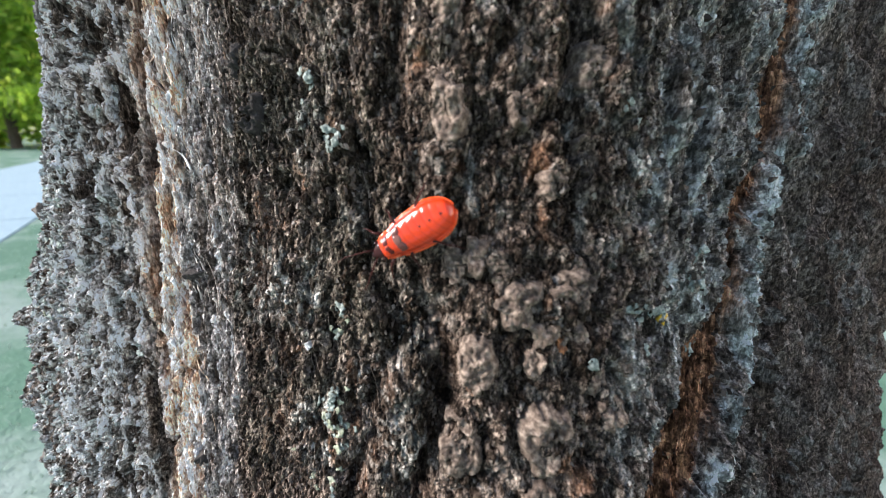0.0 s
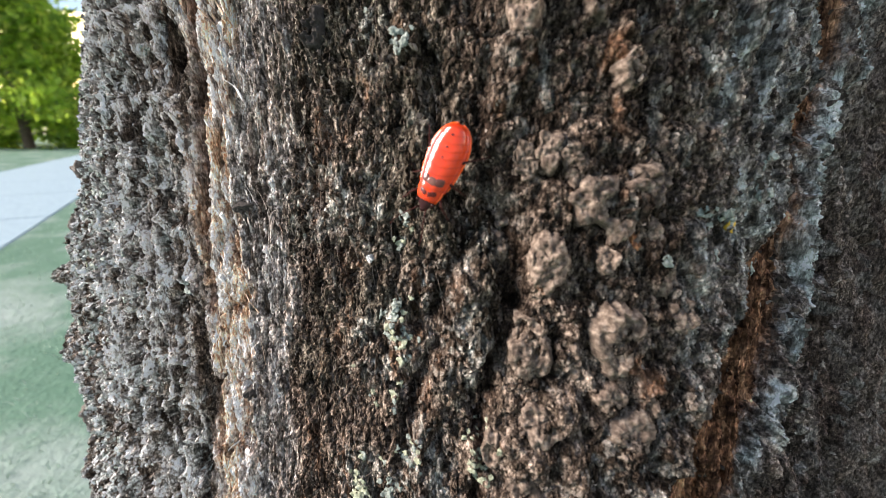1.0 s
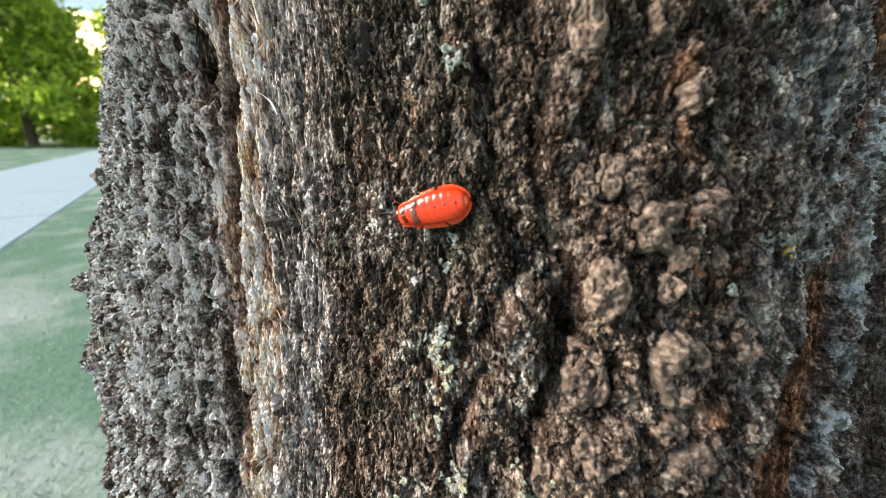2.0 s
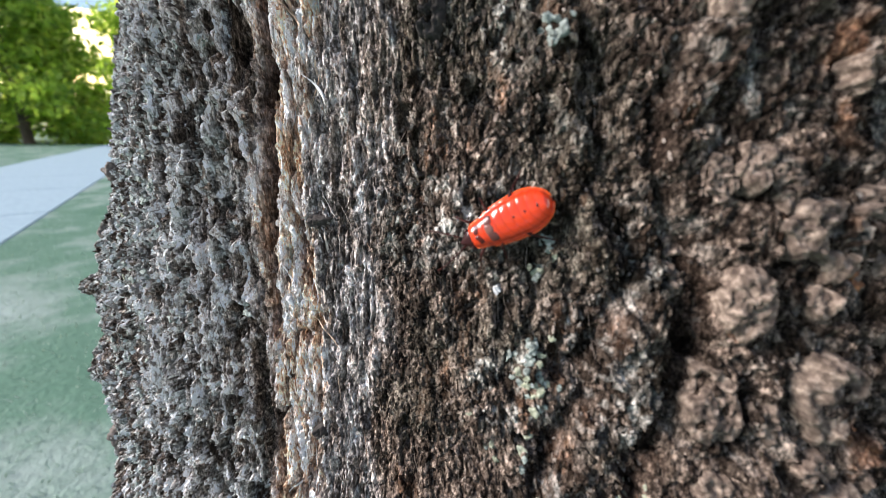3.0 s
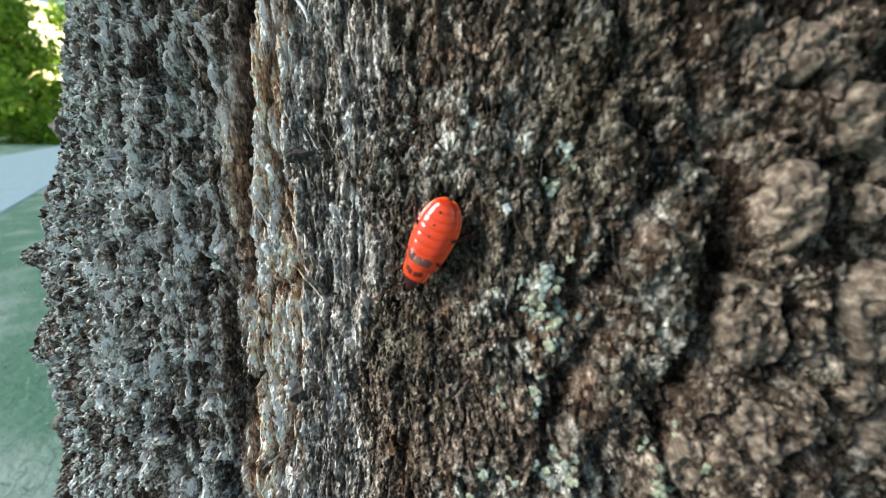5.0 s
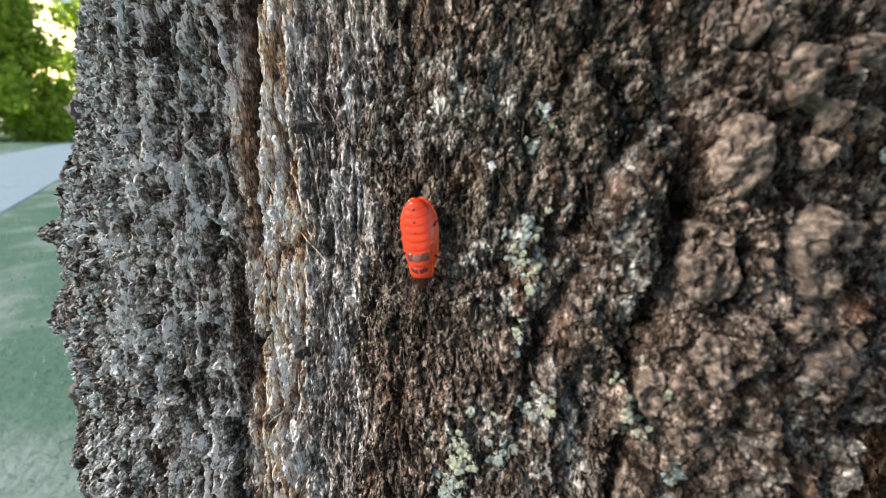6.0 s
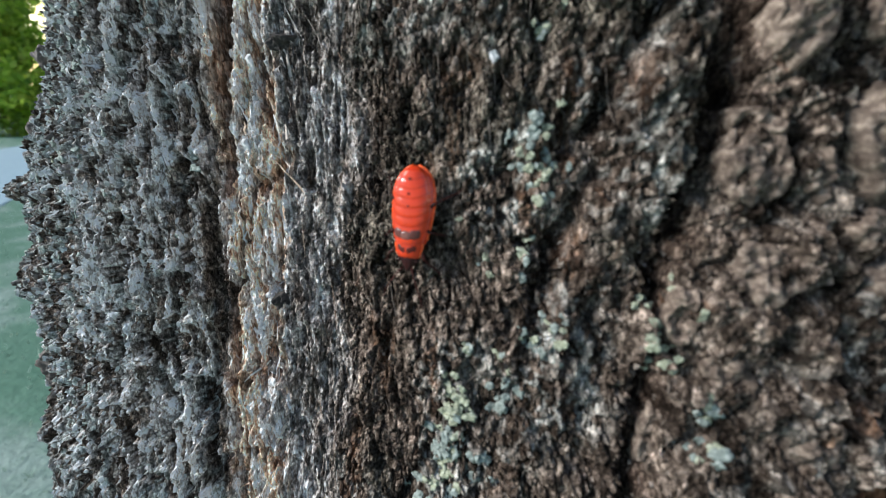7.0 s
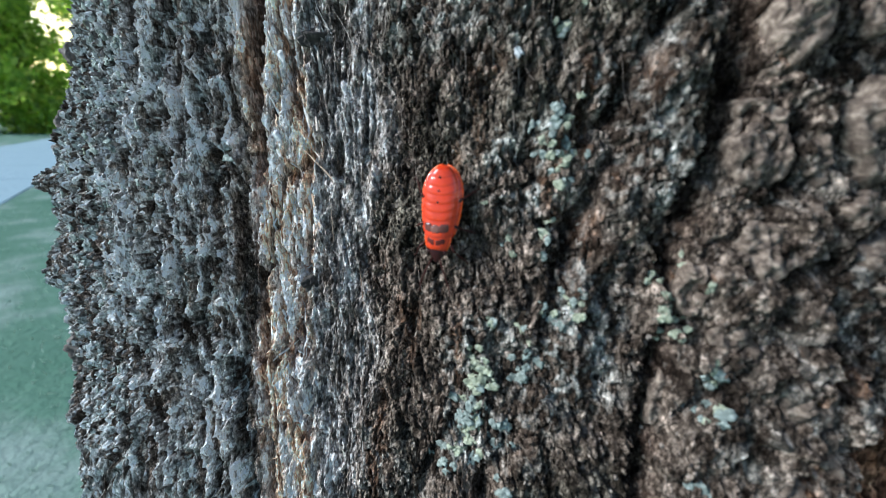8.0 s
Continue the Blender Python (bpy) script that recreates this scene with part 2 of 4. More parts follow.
def cloud(x, y, seed, octaves=1, fall=0.5):
    """Smooth noise between -1 and 1."""
    out, amp, total = 0.0, 1.0, 0.0
    x, y = np.asarray(x, np.float32), np.asarray(y, np.float32)
    for o in range(octaves):
        i, j = np.floor(x), np.floor(y)
        u, w = x - i, y - j
        u, w = u * u * u * (u * (6 * u - 15) + 10), w * w * w * (w * (6 * w - 15) + 10)
        c = [chance(i + p, j + q, seed + 17 * o) for q in (0, 1) for p in (0, 1)]
        out = out + amp * (2 * ((c[0] * (1 - u) + c[1] * u) * (1 - w) + (c[2] * (1 - u) + c[3] * u) * w) - 1)
        total, amp, x, y = total + amp, amp * fall, x * 2.03 + 11.7, y * 2.03 + 5.3
    return out / total


def cells(x, y, seed):
    """Distances to the nearest and next cell centre, a number for each cell, and the way from its centre."""
    x, y = np.asarray(x, np.float32), np.asarray(y, np.float32)
    i, j = np.floor(x), np.floor(y)
    f1, f2, who, ox, oy = (np.full(x.shape, q, np.float32) for q in (9, 9, 0, 0, 0))
    for q in (-1, 0, 1):
        for p in (-1, 0, 1):
            c = chance(i + p, j + q, seed)
            dx = x - (i + (p + 0.1) + 0.8 * c)
            dy = y - (j + (q + 0.1) + 0.8 * ((c * 91.7) % 1.0))
            d = np.sqrt(dx * dx + dy * dy)
            near = d < f1
            f2 = np.where(near, f1, np.minimum(f2, d))
            who = np.where(near, (c * 53.3) % 1.0, who)
            ox, oy = np.where(near, dx, ox), np.where(near, dy, oy)
            f1 = np.minimum(d, f1)
    return f1, f2, who, ox, oy


def flakes(x, y, seed, edge, tip=0.75):
    """Broken, tilted flakes with steep sides: height between 0 and about 1, and a number for each."""
    f1, f2, who, ox, oy = cells(x, y, seed)
    side = np.clip((f2 - f1) / edge, 0, 1)
    turn = who * 37.0
    lean = np.cos(turn) * ox + np.sin(turn) * oy * 0.8
    return side * (0.35 + 0.65 * ((who * 7.31) % 1.0)) * (0.8 + tip * lean), who


def wander(v, size, seed, octaves=1):
    """Noise that depends on the height alone."""
    if v.ndim < 2:
        return cloud(v / size, v * 0 + 0.5, seed, octaves)
    return np.broadcast_to(cloud(v[:, :1] / size, v[:, :1] * 0 + 0.5, seed, octaves), v.shape)


def band(x, lo, hi, soft):
    """1 between lo and hi, with soft edges."""
    u = np.clip((x - lo) / soft + 0.5, 0, 1) * np.clip((hi - x) / soft + 0.5, 0, 1)
    return u * u * (3 - 2 * u)


def along(v, *stops):
    """A value that follows the height along the trunk, through (height, value) stops from low to high."""
    return np.interp(v, [q[0] for q in stops], [q[1] for q in stops]).astype(np.float32)


def relief(th, v):
    """Bark relief in millimetres over the smooth trunk, and the masks of what it is made of and of its painted shade.
    """
    th, v = np.asarray(th, np.float32), np.asarray(v, np.float32)
    s = np.radians(th) * np.float32(118.0)
    st = th + 0.55 * cloud(s / 9, v / 22, 3, 2) + 0.2 * cloud(s / 2.5, v / 6, 4, 2)
    # zones round the trunk
    crack_at = along(v, (-60, -16.6), (-42, -16.3), (-25, -16.1), (-12, -15.5), (0, -15.2), (20, -14.9), (45, -14.6))
    strip_end = along(v, (-60, -13.0), (-42, -12.3), (-30, -11.0), (-20, -10.3), (-14, -11.3), (-8, -11.7), (2, -11.2), (20, -10.6), (45, -10.2))
    slate_end = along(v, (-60, -9.2), (-47, -8.3), (-35, -7.4), (-22, -6.2), (-10, -6.2), (0, -5.0), (45, -4.6))
    edge_noise = 0.7 * cloud(s / 3, v / 9, 21, 2) + 0.35 * cloud(s / 1.0, v / 2.6, 20, 2)
    strip = band(th + 1.5 * edge_noise, crack_at - 0.3, strip_end, 1.5)
    slate = band(th + 2.2 * edge_noise, strip_end - 0.2, slate_end, 2.6)
    left = np.clip((crack_at - 0.3 - st) / 1.2, 0, 1)
    outer = np.clip((-27 - st - 2.5 * cloud(s / 6, v / 9, 23, 2)) / 8, 0, 1)
    groove_at = along(v, (-60, 3.6), (-47, 4.1), (-38, 4.3), (-30, 4.7), (-22, 5.4), (-16, 5.9), (-11, 6.1), (-3, 5.2), (8, 5.5), (20, 5.8), (45, 6.4)) + 0.35 * wander(v, 5, 95, 2)
    vee_at = along(v, (-60, -2.2), (-45, -0.4), (-31, 1.3), (-25, 2.1), (-20, 2.8), (-15, 3.5), (-11.7, 4.2), (-4, 3.5), (6, 3.2), (20, 3.2), (45, 3.6)) + 0.3 * wander(v, 6, 89, 2)
    right = band(st, groove_at, 15.0, 1.4)
    mid = np.clip((st - slate_end) / 2.0 + 0.5, 0, 1) * np.clip((groove_at - st) / 1.4 + 0.5, 0, 1)
    far = np.clip((st - 14) / 3, 0, 1)
    # crumbs and flakes of three sizes
    sx = s + 0.55 * cloud(s / 0.9, v / 1.7, 31, 3)
    vx = v + 0.9 * cloud(s / 1.0, v / 1.5, 32, 3)
    big, who1 = flakes(sx / 2.4, vx / 4.6, 41, 0.5, 0.4)
    middle, who2 = flakes(sx / 0.85, vx / 1.55, 42, 0.40, 0.6)
    small, who3 = flakes(sx / 0.40, vx / 0.62, 43, 0.45, 0.5)
    rib = cloud(sx / 1.9, vx / 8, 51, 3)
    swell = cloud(s / 7, v / 14, 52, 2)
    grit = 0.22 * cloud(s / 0.34, v / 0.42, 176, 2)
    # ropes of torn fibre, ever finer, drawn out along the trunk
    fu = s + 0.9 * cloud(s / 3.0, v / 7, 171, 2) + 0.36 * cloud(s / 0.9, v / 2.0, 172, 2)
    fv = v + 0.9 * cloud(s / 1.3, v / 2.2, 177, 2)
    rope = [(1 - np.abs(cloud(fu / a, fv / b, 178 + k))) ** 2.4 for k, (a, b) in enumerate(((2.3, 15.0), (1.15, 7.0), (0.58, 2.8), (0.31, 1.2)))]
    fray = 1.0 * rope[0] + 1.2 * rope[1] + 0.85 * rope[2] + 0.36 * rope[3] - 1.6
    chip, whoc = flakes(fu / 0.52, fv / 2.7, 44, 0.42, 0.6)
    fray = fray + 0.5 * chip - 0.15
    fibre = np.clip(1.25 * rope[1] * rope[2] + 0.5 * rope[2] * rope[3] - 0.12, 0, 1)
    # middle: rough crumbling bark in broad pads with pits between
    pad = cloud(s / 3.4, v / 6.0, 53, 3)
    pits = np.clip(-cloud(sx / 1.5, vx / 2.8, 54, 3) * 2.2 - 0.55, 0, 1)
    h = 0.45 * big + 0.75 * middle + 0.55 * small - 0.75 + 0.6 * rib + 1.5 * pad - 1.4 * pits + 0.6 * swell
    # left: sinuous fibrous ridges, breaking into nodules towards the outline
    nod, whon = flakes((s + 0.8 * cloud(s / 1.4, v / 1.8, 55, 3)) / 1.9, (v + 0.9 * cloud(s / 1.6, v / 2, 56, 3)) / 2.5, 57, 0.6, 0.3)
    seam = np.abs(cloud(fu / 4.2, fv / 26, 58, 2))
    seam = np.exp(-((seam / 0.10) ** 2)) * np.clip(0.9 + 1.2 * cloud(s / 5, v / 9, 59, 2), 0, 1) * (1 - 0.5 * outer)
    hl = fray + 1.0 * rope[0] - 0.4 + 0.5 * rib + 0.7 * swell + 0.30 * middle - 1.8 * seam
    hn = 2.3 * nod + 0.6 * middle + 0.45 * small - 1.5 + 0.6 * rib + 0.5 * rope[1]
    hl = hl + (hn - hl) * 0.85 * outer
    h = h * (1 - left) + hl * left
    # torn strands of the pale strip and of the slate band beside it
    q = s + 1.3 * cloud(s / 6, v / 12, 61, 2) + 0.4 * cloud(s / 1.2, v / 3, 62, 2)
    ridge1 = 1 - np.abs(cloud(q / 0.8, v / 8, 63, 2))
    ridge2 = 1 - np.abs(cloud(q / 2.0, v / 13, 64, 2))
    ridge3 = 1 - np.abs(cloud(q / 0.33, v / 3.0, 65))
    torn, whot = flakes((q + 0.5 * cloud(s / 0.5, v / 1.2, 69, 2)) / 1.7, (v + 2.2 * cloud(s / 0.8, v / 3, 68, 2)) / 6.5, 66, 0.22, 0.7)
    body = np.clip(strip + slate, 0, 1)
    f1, f2, slab, _, _ = cells((q + 0.7 * cloud(s / 1.1, v / 3.5, 60, 3)) / 2.1, (v + 3.0 * cloud(s / 1.2, v / 5, 50, 3)) / 11.0, 49)
    joint = np.exp(-(((f2 - f1) / 0.15) ** 2)) * strip
    wood_h = 0.35 * ridge1 ** 2 + 0.5 * ridge2 ** 2 + 0.25 * ridge3 ** 2 - 1.3 + 1.25 * torn * (0.4 + 0.6 * strip) + 0.6 * cloud(q / 3.0, v / 9, 67, 2) + 0.25 * small + (0.62 - 0.25 * strip) * fray - 1.3 * joint + 0.7 * (slab - 0.5) * strip
    h = h * (1 - 0.95 * body) + 0.95 * body * wood_h
    # coarse lumps with broken joints
    gs, gv = s + 1.6 * cloud(s / 2.4, v / 3.4, 71, 3), v + 1.8 * cloud(s / 3, v / 4, 72, 3)
    lump1, whok = flakes(gs / 4.8, gv / 6.2, 73, 0.5, 0.25)
    lump2, _ = flakes(gs / 2.0, gv / 2.5, 74, 0.6, 0.3)
    block = 2.3 * lump1 + 0.9 * lump2 + 0.45 * middle + 0.40 * small - 1.7 + 0.6 * cloud(s / 2.2, v / 6, 75, 3)
    h = h * (1 - 0.92 * right) + 0.92 * right * block
    # the far side: flaking ridges along the trunk
    ridge, _ = flakes((s + 2.2 * cloud(s / 5, v / 9, 81, 3)) / 4.2, (v + 2 * cloud(s / 4, v / 6, 83, 2)) / 15.0, 82, 0.35)
    h = h * (1 - 0.85 * far) + 0.85 * far * (2.8 * ridge - 2.0 + (0.6 * middle + 0.4 * small) * np.clip((38 - th) / 12, 0, 1) + 1.3 * rib + 1.8 * (rope[0] - 0.4))

    # the long dark crack beside the strip, open above and half closed below
    line = crack_at + 0.35 + 0.30 * wander(v, 11, 91, 2)
    gap = np.clip((0.54 + 0.24 * wander(v, 9, 92, 2)) * along(v, (-60, 0.5), (-20, 0.55), (-9, 0.9), (-3, 1.35), (45, 1.3)) + 0.12 * cloud(s / 0.6, v / 1.1, 90, 3), along(v, (-12, 0.06), (-4, 0.36)), 2)
    beyond = th - line + 0.24 * cloud(s / 0.7, v / 1.8, 87, 3)
    crack = np.exp(-((beyond / gap) ** 4))
    inside = np.exp(-((beyond / (gap + 0.22)) ** 6))
    lip = np.exp(-(((th - line - gap - 0.62) / 0.34) ** 2)) * np.clip(0.7 + wander(v, 6, 85, 2), 0, 1)
    h = h * (1 - 0.4 * lip) + 0.30 * lip - 5.2 * crack
    # second torn slit along the strip's inner side
    line2 = strip_end - 0.9 + 0.5 * wander(v, 8, 93, 2)
    beside2 = th - line2 + 0.25 * cloud(s / 0.6, v / 1.5, 86, 2)
    slit = np.exp(-((beside2 / 0.26) ** 2)) * np.clip(wander(v, 10, 94) * 2 + 0.7, 0, 1)
    lip2 = np.exp(-(((beside2 - 0.55) / 0.38) ** 2)) * np.clip(0.6 + wander(v, 9, 84, 2), 0, 1)
    h = h - 1.5 * slit + 0.5 * lip2
    # furrows between the middle and the lumps, and the forked one before them
    rough = 0.30 * cloud(s / 1.1, v / 1.6, 79, 3)
    groove = np.exp(-np.abs((st - groove_at + rough) / (0.42 + 0.14 * wander(v, 4, 77, 2))) ** 2.5) * np.clip(along(v, (-20, 1.0), (-8, 0.75), (4, 0.4)) + 0.6 * wander(v, 6, 80, 2), 0.1, 1)
    fork = np.exp(-(((st - vee_at + rough) / 0.34) ** 2)) * np.clip(0.75 + 0.5 * wander(v, 9, 88), 0, 1)
    crest = np.exp(-(((st - vee_at - 0.95 + rough) / 0.55) ** 2)) * along(v, (-50, 0.4), (-14, 0.8), (-11, 0.0), (45, 0.0))
    crest = np.maximum(crest, np.exp(-(((st - vee_at + 0.85 + rough) / 0.5) ** 2)) * along(v, (-13, 0.0), (-10, 0.9), (2, 0.9), (14, 0.4), (45, 0.3)))
    hollow = band(st + rough, vee_at + 0.3, groove_at, 0.7) * along(v, (-12.5, 0.0), (-10.5, 1.0), (-2, 0.5), (14, 0.3))
    line5 = 11.8 + 0.7 * wander(v, 9, 99, 2) + 0.02 * v
    back5 = np.exp(-(((th - line5) / 0.5) ** 2)) * np.clip(0.35 + 0.045 * v, 0, 1)
    minor = np.exp(-(((st - vee_at + 3.0 + 0.8 * wander(v, 8, 98, 2)) / 0.28) ** 2)) * np.clip(0.2 + wander(v, 9, 76), 0, 1)
    h = h - 2.1 * groove - 1.5 * fork + 1.0 * crest - 1.6 * hollow - 2.4 * back5 - 1.4 * minor
    # slanting brown furrow, with a lichen-grey ridge along its far side
    fur_l = along(v, (-60, 8.0), (-40, 12.5), (-26, 16.2), (-18, 18.0), (-11, 21.4), (-3, 23.3), (7, 26.3), (18, 28.3), (45, 32.0)) + 0.5 * wander(v, 5, 97, 2)
    fur_r = along(v, (-60, 13.0), (-40, 17.5), (-30, 20.5), (-21, 23.0), (-12, 23.9), (-3.5, 24.8), (7, 28.4), (18, 29.8), (45, 33.5)) + 0.4 * wander(v, 4, 96, 2)
    furrow = band(th + 0.5 * cloud(s / 1.4, v / 5, 78, 3), fur_l, fur_r, 0.9)
    bank = np.exp(-(((th - fur_r - 1.3) / 1.1) ** 2))
    h = h * (1 - 0.7 * furrow) - furrow * (2.6 - 1.1 * ridge1 ** 2 - 0.5 * rope[1]) + 1.3 * bank * (0.5 + rope[1]) - 2.0 * np.clip((th - fur_r - 3) / 5, 0, 1)
    # swelling and knobs on the outline
    h = h + grit
    rim = np.clip((-26 - th) / 14, 0, 1)
    h = h + rim * rim * (3 - 2 * rim) * (along(v, (-90, 4.0), (-64, 4.0), (-56, 2.6), (-45, 3.6), (-25, 3.5), (-10, 1.8), (0, -0.8), (12, -1.9), (26, -3.6), (43, -5.8), (60, -8.0)))
    for kt, kv, kr, kh in ((-46.5, -19.6, 2.6, 4.0), (-44.0, -36.5, 3.4, 3.2), (-45.0, -12.5, 2.6, 1.2), (-44, -63, 4, 1.4)):
        h = h + kh * np.exp(-(((th - kt) * 2 / (1.5 * kr)) ** 2) - ((v - kv) / kr) ** 2)
    # what the surface is made of, and where shade is painted on it
    warm = np.clip(2.6 * cloud((fu + 0.3 * q) / 1.8, fv / 8, 101, 3) + 0.8 * (whot - 0.5) + 0.62 + 1.0 * (slab - 0.5) + 1.1 * lip2 + 0.8 * lip - 0.5 * fibre, 0, 1)
    orange = np.clip(np.maximum(np.maximum(crack * 1.2, slit * 0.9), 0.85 * joint), 0, 1)
    rust = np.clip(np.maximum(orange, furrow * 1.1) + right * np.clip(cloud(s / 3, v / 4, 102, 2) * 3 - 1.5, 0, 0.6) + mid * np.clip(cloud(s / 2, v / 8, 103, 2) * 2.5 - 1.0, 0, 0.4) + 0.35 * crest * np.clip(0.3 + cloud(s / 1.5, v / 4, 104, 2), 0, 1), 0, 1)
    patch = cloud(s / 5, v / 8, 111, 2)
    lich = np.clip((who2 - 0.62) * 7, 0, 1) * np.clip(0.35 + 1.6 * patch + 0.5 * outer, 0, 1) * (0.45 * left + 0.5 * outer + 0.25 * mid + 0.15 * right + 0.15 * far)
    lich = np.maximum(lich, np.clip((who3 - 0.72) * 9, 0, 1) * np.clip(0.2 + 1.5 * patch, 0, 0.8) * (left + 0.4 * mid))
    lich = np.maximum(lich, np.maximum(1.3 * bank * np.clip(2.4 * rope[1] - 0.7, 0, 1), 0.45 * band(th, 13.5, fur_l, 2.5) * np.clip(2.2 * cloud(s / 1.6, v / 4, 112, 3) + 0.05, 0, 1)))
    lich = np.clip(lich * (1 - 0.9 * body) * (1 - rust) * (1 - groove), 0, 1)
    moss = np.clip(mid * np.clip(cloud(s / 6, v / 9, 121, 2) * 1.8 - 0.1 + 0.6 * np.clip((th + 1) / 4, 0, 1), 0, 0.9) + 0.5 * left * np.clip(cloud(s / 6, v / 9, 122, 2) * 2 - 0.8, 0, 0.7), 0, 1)
    tan = np.clip(right * along(v, (-45, 0.3), (-32, 0.5), (-22, 1.0), (0, 1.0), (20, 0.6)) * along(th, (6, 1.1), (12, 1.0), (15, 0.5)) * (0.75 + 0.6 * np.clip(whok * 1.6 - 0.4, 0, 1)) + 0.35 * mid * np.clip(cloud(s / 4, v / 7, 131, 2) + 0.1, 0, 1) + 0.9 * crest, 0, 1)
    wood = np.clip(np.maximum(strip * (1.3 + 0.4 * cloud(q / 2.5, v / 7, 141, 2)), 0.9 * lip) + 0.10 * slate, 0, 1) * (1 - 0.4 * rust)
    kinds = np.stack([wood, lich, tan], -1)
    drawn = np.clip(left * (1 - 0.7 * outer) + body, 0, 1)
    # random tone by flake, with some light painted onto the pale raised fibre
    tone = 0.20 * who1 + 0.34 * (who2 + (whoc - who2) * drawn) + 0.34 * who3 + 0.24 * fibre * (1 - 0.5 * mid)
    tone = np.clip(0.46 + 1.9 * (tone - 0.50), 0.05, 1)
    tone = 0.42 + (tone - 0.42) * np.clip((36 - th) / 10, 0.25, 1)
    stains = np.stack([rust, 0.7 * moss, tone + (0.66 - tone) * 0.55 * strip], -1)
    # pale crust on the left's crests; gaps stay dark, partly as painted shade
    bleached_lit = left * np.clip(5.2 * (0.14 * rope[0] + 0.46 * rope[1] + 0.40 * rope[2]) - 1.95 + 0.9 * cloud(s / 1.8, v / 6, 151, 3) + 0.75 * cloud(s / 5, v / 16, 152, 2) - 0.9 * seam + outer * (1.1 * nod + 0.4 * whon - 0.75), 0, 1) + 0.10 * far
    zones = np.stack([warm, np.clip(bleached_lit, 0, 1), slate * (1 - 0.5 * moss) * np.clip(0.75 + 0.9 * cloud(s / 1.2, v / 5, 153, 3), 0.25, 1)], -1)
    # shade painted into the crack, seams, grooves, fork and hollow
    painted_shade = np.stack([np.clip(along(v, (-20, 0.5), (-5, 0.85)) * inside + 0.45 * seam * left + 0.8 * np.maximum(np.maximum(groove, 0.8 * fork), 0.7 * hollow) * (1 - inside), 0, 1)] * 3, -1)
    # the side turned from the sun is darkened in the colour too
    painted_shade = np.maximum(painted_shade, (0.8 * np.clip((th - fur_r - 2.5) / 4, 0, 1) * np.clip(0.8 + 0.5 * cloud(s / 5, v / 14, 154, 2), 0, 1))[..., None])
    return h, kinds, stains, zones, painted_shade


def ladder(*spans):
    """Rising numbers: spans of (start, end, step)."""
    return np.unique(np.concatenate([np.arange(a, b, d) for a, b, d in spans]).round(5))


TURN = ladder((-180, -70, 3.0), (-70, -54, 0.25), (-54, -24, 0.105), (-24, 20, 0.066), (20, 46, 0.13), (46, 62, 0.4), (62, 180, 3.0))
CLIMB = ladder((-700, -120, 20.0), (-120, -68, 1.5), (-68, -56, 0.25), (-56, 34, 0.135), (34, 56, 0.25), (56, 100, 1.5), (100, 2400, 40.0))


def ground_under(th, v):
    """Radius of the bark at one place."""
    h, _, _, _, _ = relief(np.array([float(th)]), np.array([float(v)]))
    return float(girth(th) + h[0])


def out_from(th):
    """Outward direction of the smooth trunk at an angle."""
    e = 0.5
    p, q = (Vector(spot(th + d, 0.0, girth(th + d))) for d in (-e, e))
    return (q - p).normalized().cross(AXIS).normalized()


def tree_here():
    tree = tagged(new("tree"), "old leaning tree trunk with furrowed lichen-covered grey bark", "tree")
    th, v = np.meshgrid(TURN, CLIMB)
    h, kinds, stains, zones, painted_shade = relief(th, v)
    flare = 60 * np.exp(-(v + 690) / 130.0) - 0.012 * np.maximum(v - 60, 0)
    me = grid_mesh("bark", spot(th, v, girth(th) + h + np.where(v < -70, flare, np.minimum(flare, 0.5))), BARK, True, kinds=(("kinds", kinds), ("stains", stains), ("zones", zones), ("painted_shade", painted_shade)))
    bark = new("bark", me)
    bark.parent = tree
    tagged(bark, "deeply cracked grey-brown bark with a pale fibrous strip")
    return tree


TREE = tree_here()

# ---- the bug: built nose along +y, feet down, in millimetres ----
MM = 0.001


def lathe(rings, sides=20, cap=True):
    """A body from rings (y, half width, top, bottom)."""
    bm = bmesh.new()
    loops = []
    for y, w, top, low in rings:
        loop = []
        for k in range(sides):
            a = 2 * math.pi * k / sides
            z = math.sin(a)
            loop.append(bm.verts.new((w * math.cos(a) * MM, y * MM, ((top * z) if z > 0 else (-low * z * -1 if low < 0 else low * z)) * MM)))
        loops.append(loop)
    for p, q in zip(loops, loops[1:]):
        for k in range(sides):
            bm.faces.new((p[k], p[(k + 1) % sides], q[(k + 1) % sides], q[k]))
    if cap:
        bm.faces.new(loops[0][::-1])
        bm.faces.new(loops[-1])
    bmesh.ops.recalc_face_normals(bm, faces=bm.faces)
    return bm


def tube(points, radii, sides=8):
    """A tapering limb through points (mm)."""
    bm = bmesh.new()
    pts = [Vector(p) * MM for p in points]
    loops = []
    for i, p in enumerate(pts):
        d = (pts[min(i + 1, len(pts) - 1)] - pts[max(i - 1, 0)]).normalized()
        u = d.cross(Vector((0, 0, 1)) if abs(d.z) < 0.9 else Vector((1, 0, 0))).normalized()
        w = d.cross(u)
        loops.append([bm.verts.new(p + radii[i] * MM * (u * math.cos(a) + w * math.sin(a))) for a in (2 * math.pi * k / sides for k in range(sides))])
    for p, q in zip(loops, loops[1:]):
        for k in range(sides):
            bm.faces.new((p[k], p[(k + 1) % sides], q[(k + 1) % sides], q[k]))
    bm.faces.new(loops[0][::-1])
    bm.faces.new(loops[-1])
    bmesh.ops.recalc_face_normals(bm, faces=bm.faces)
    return bm


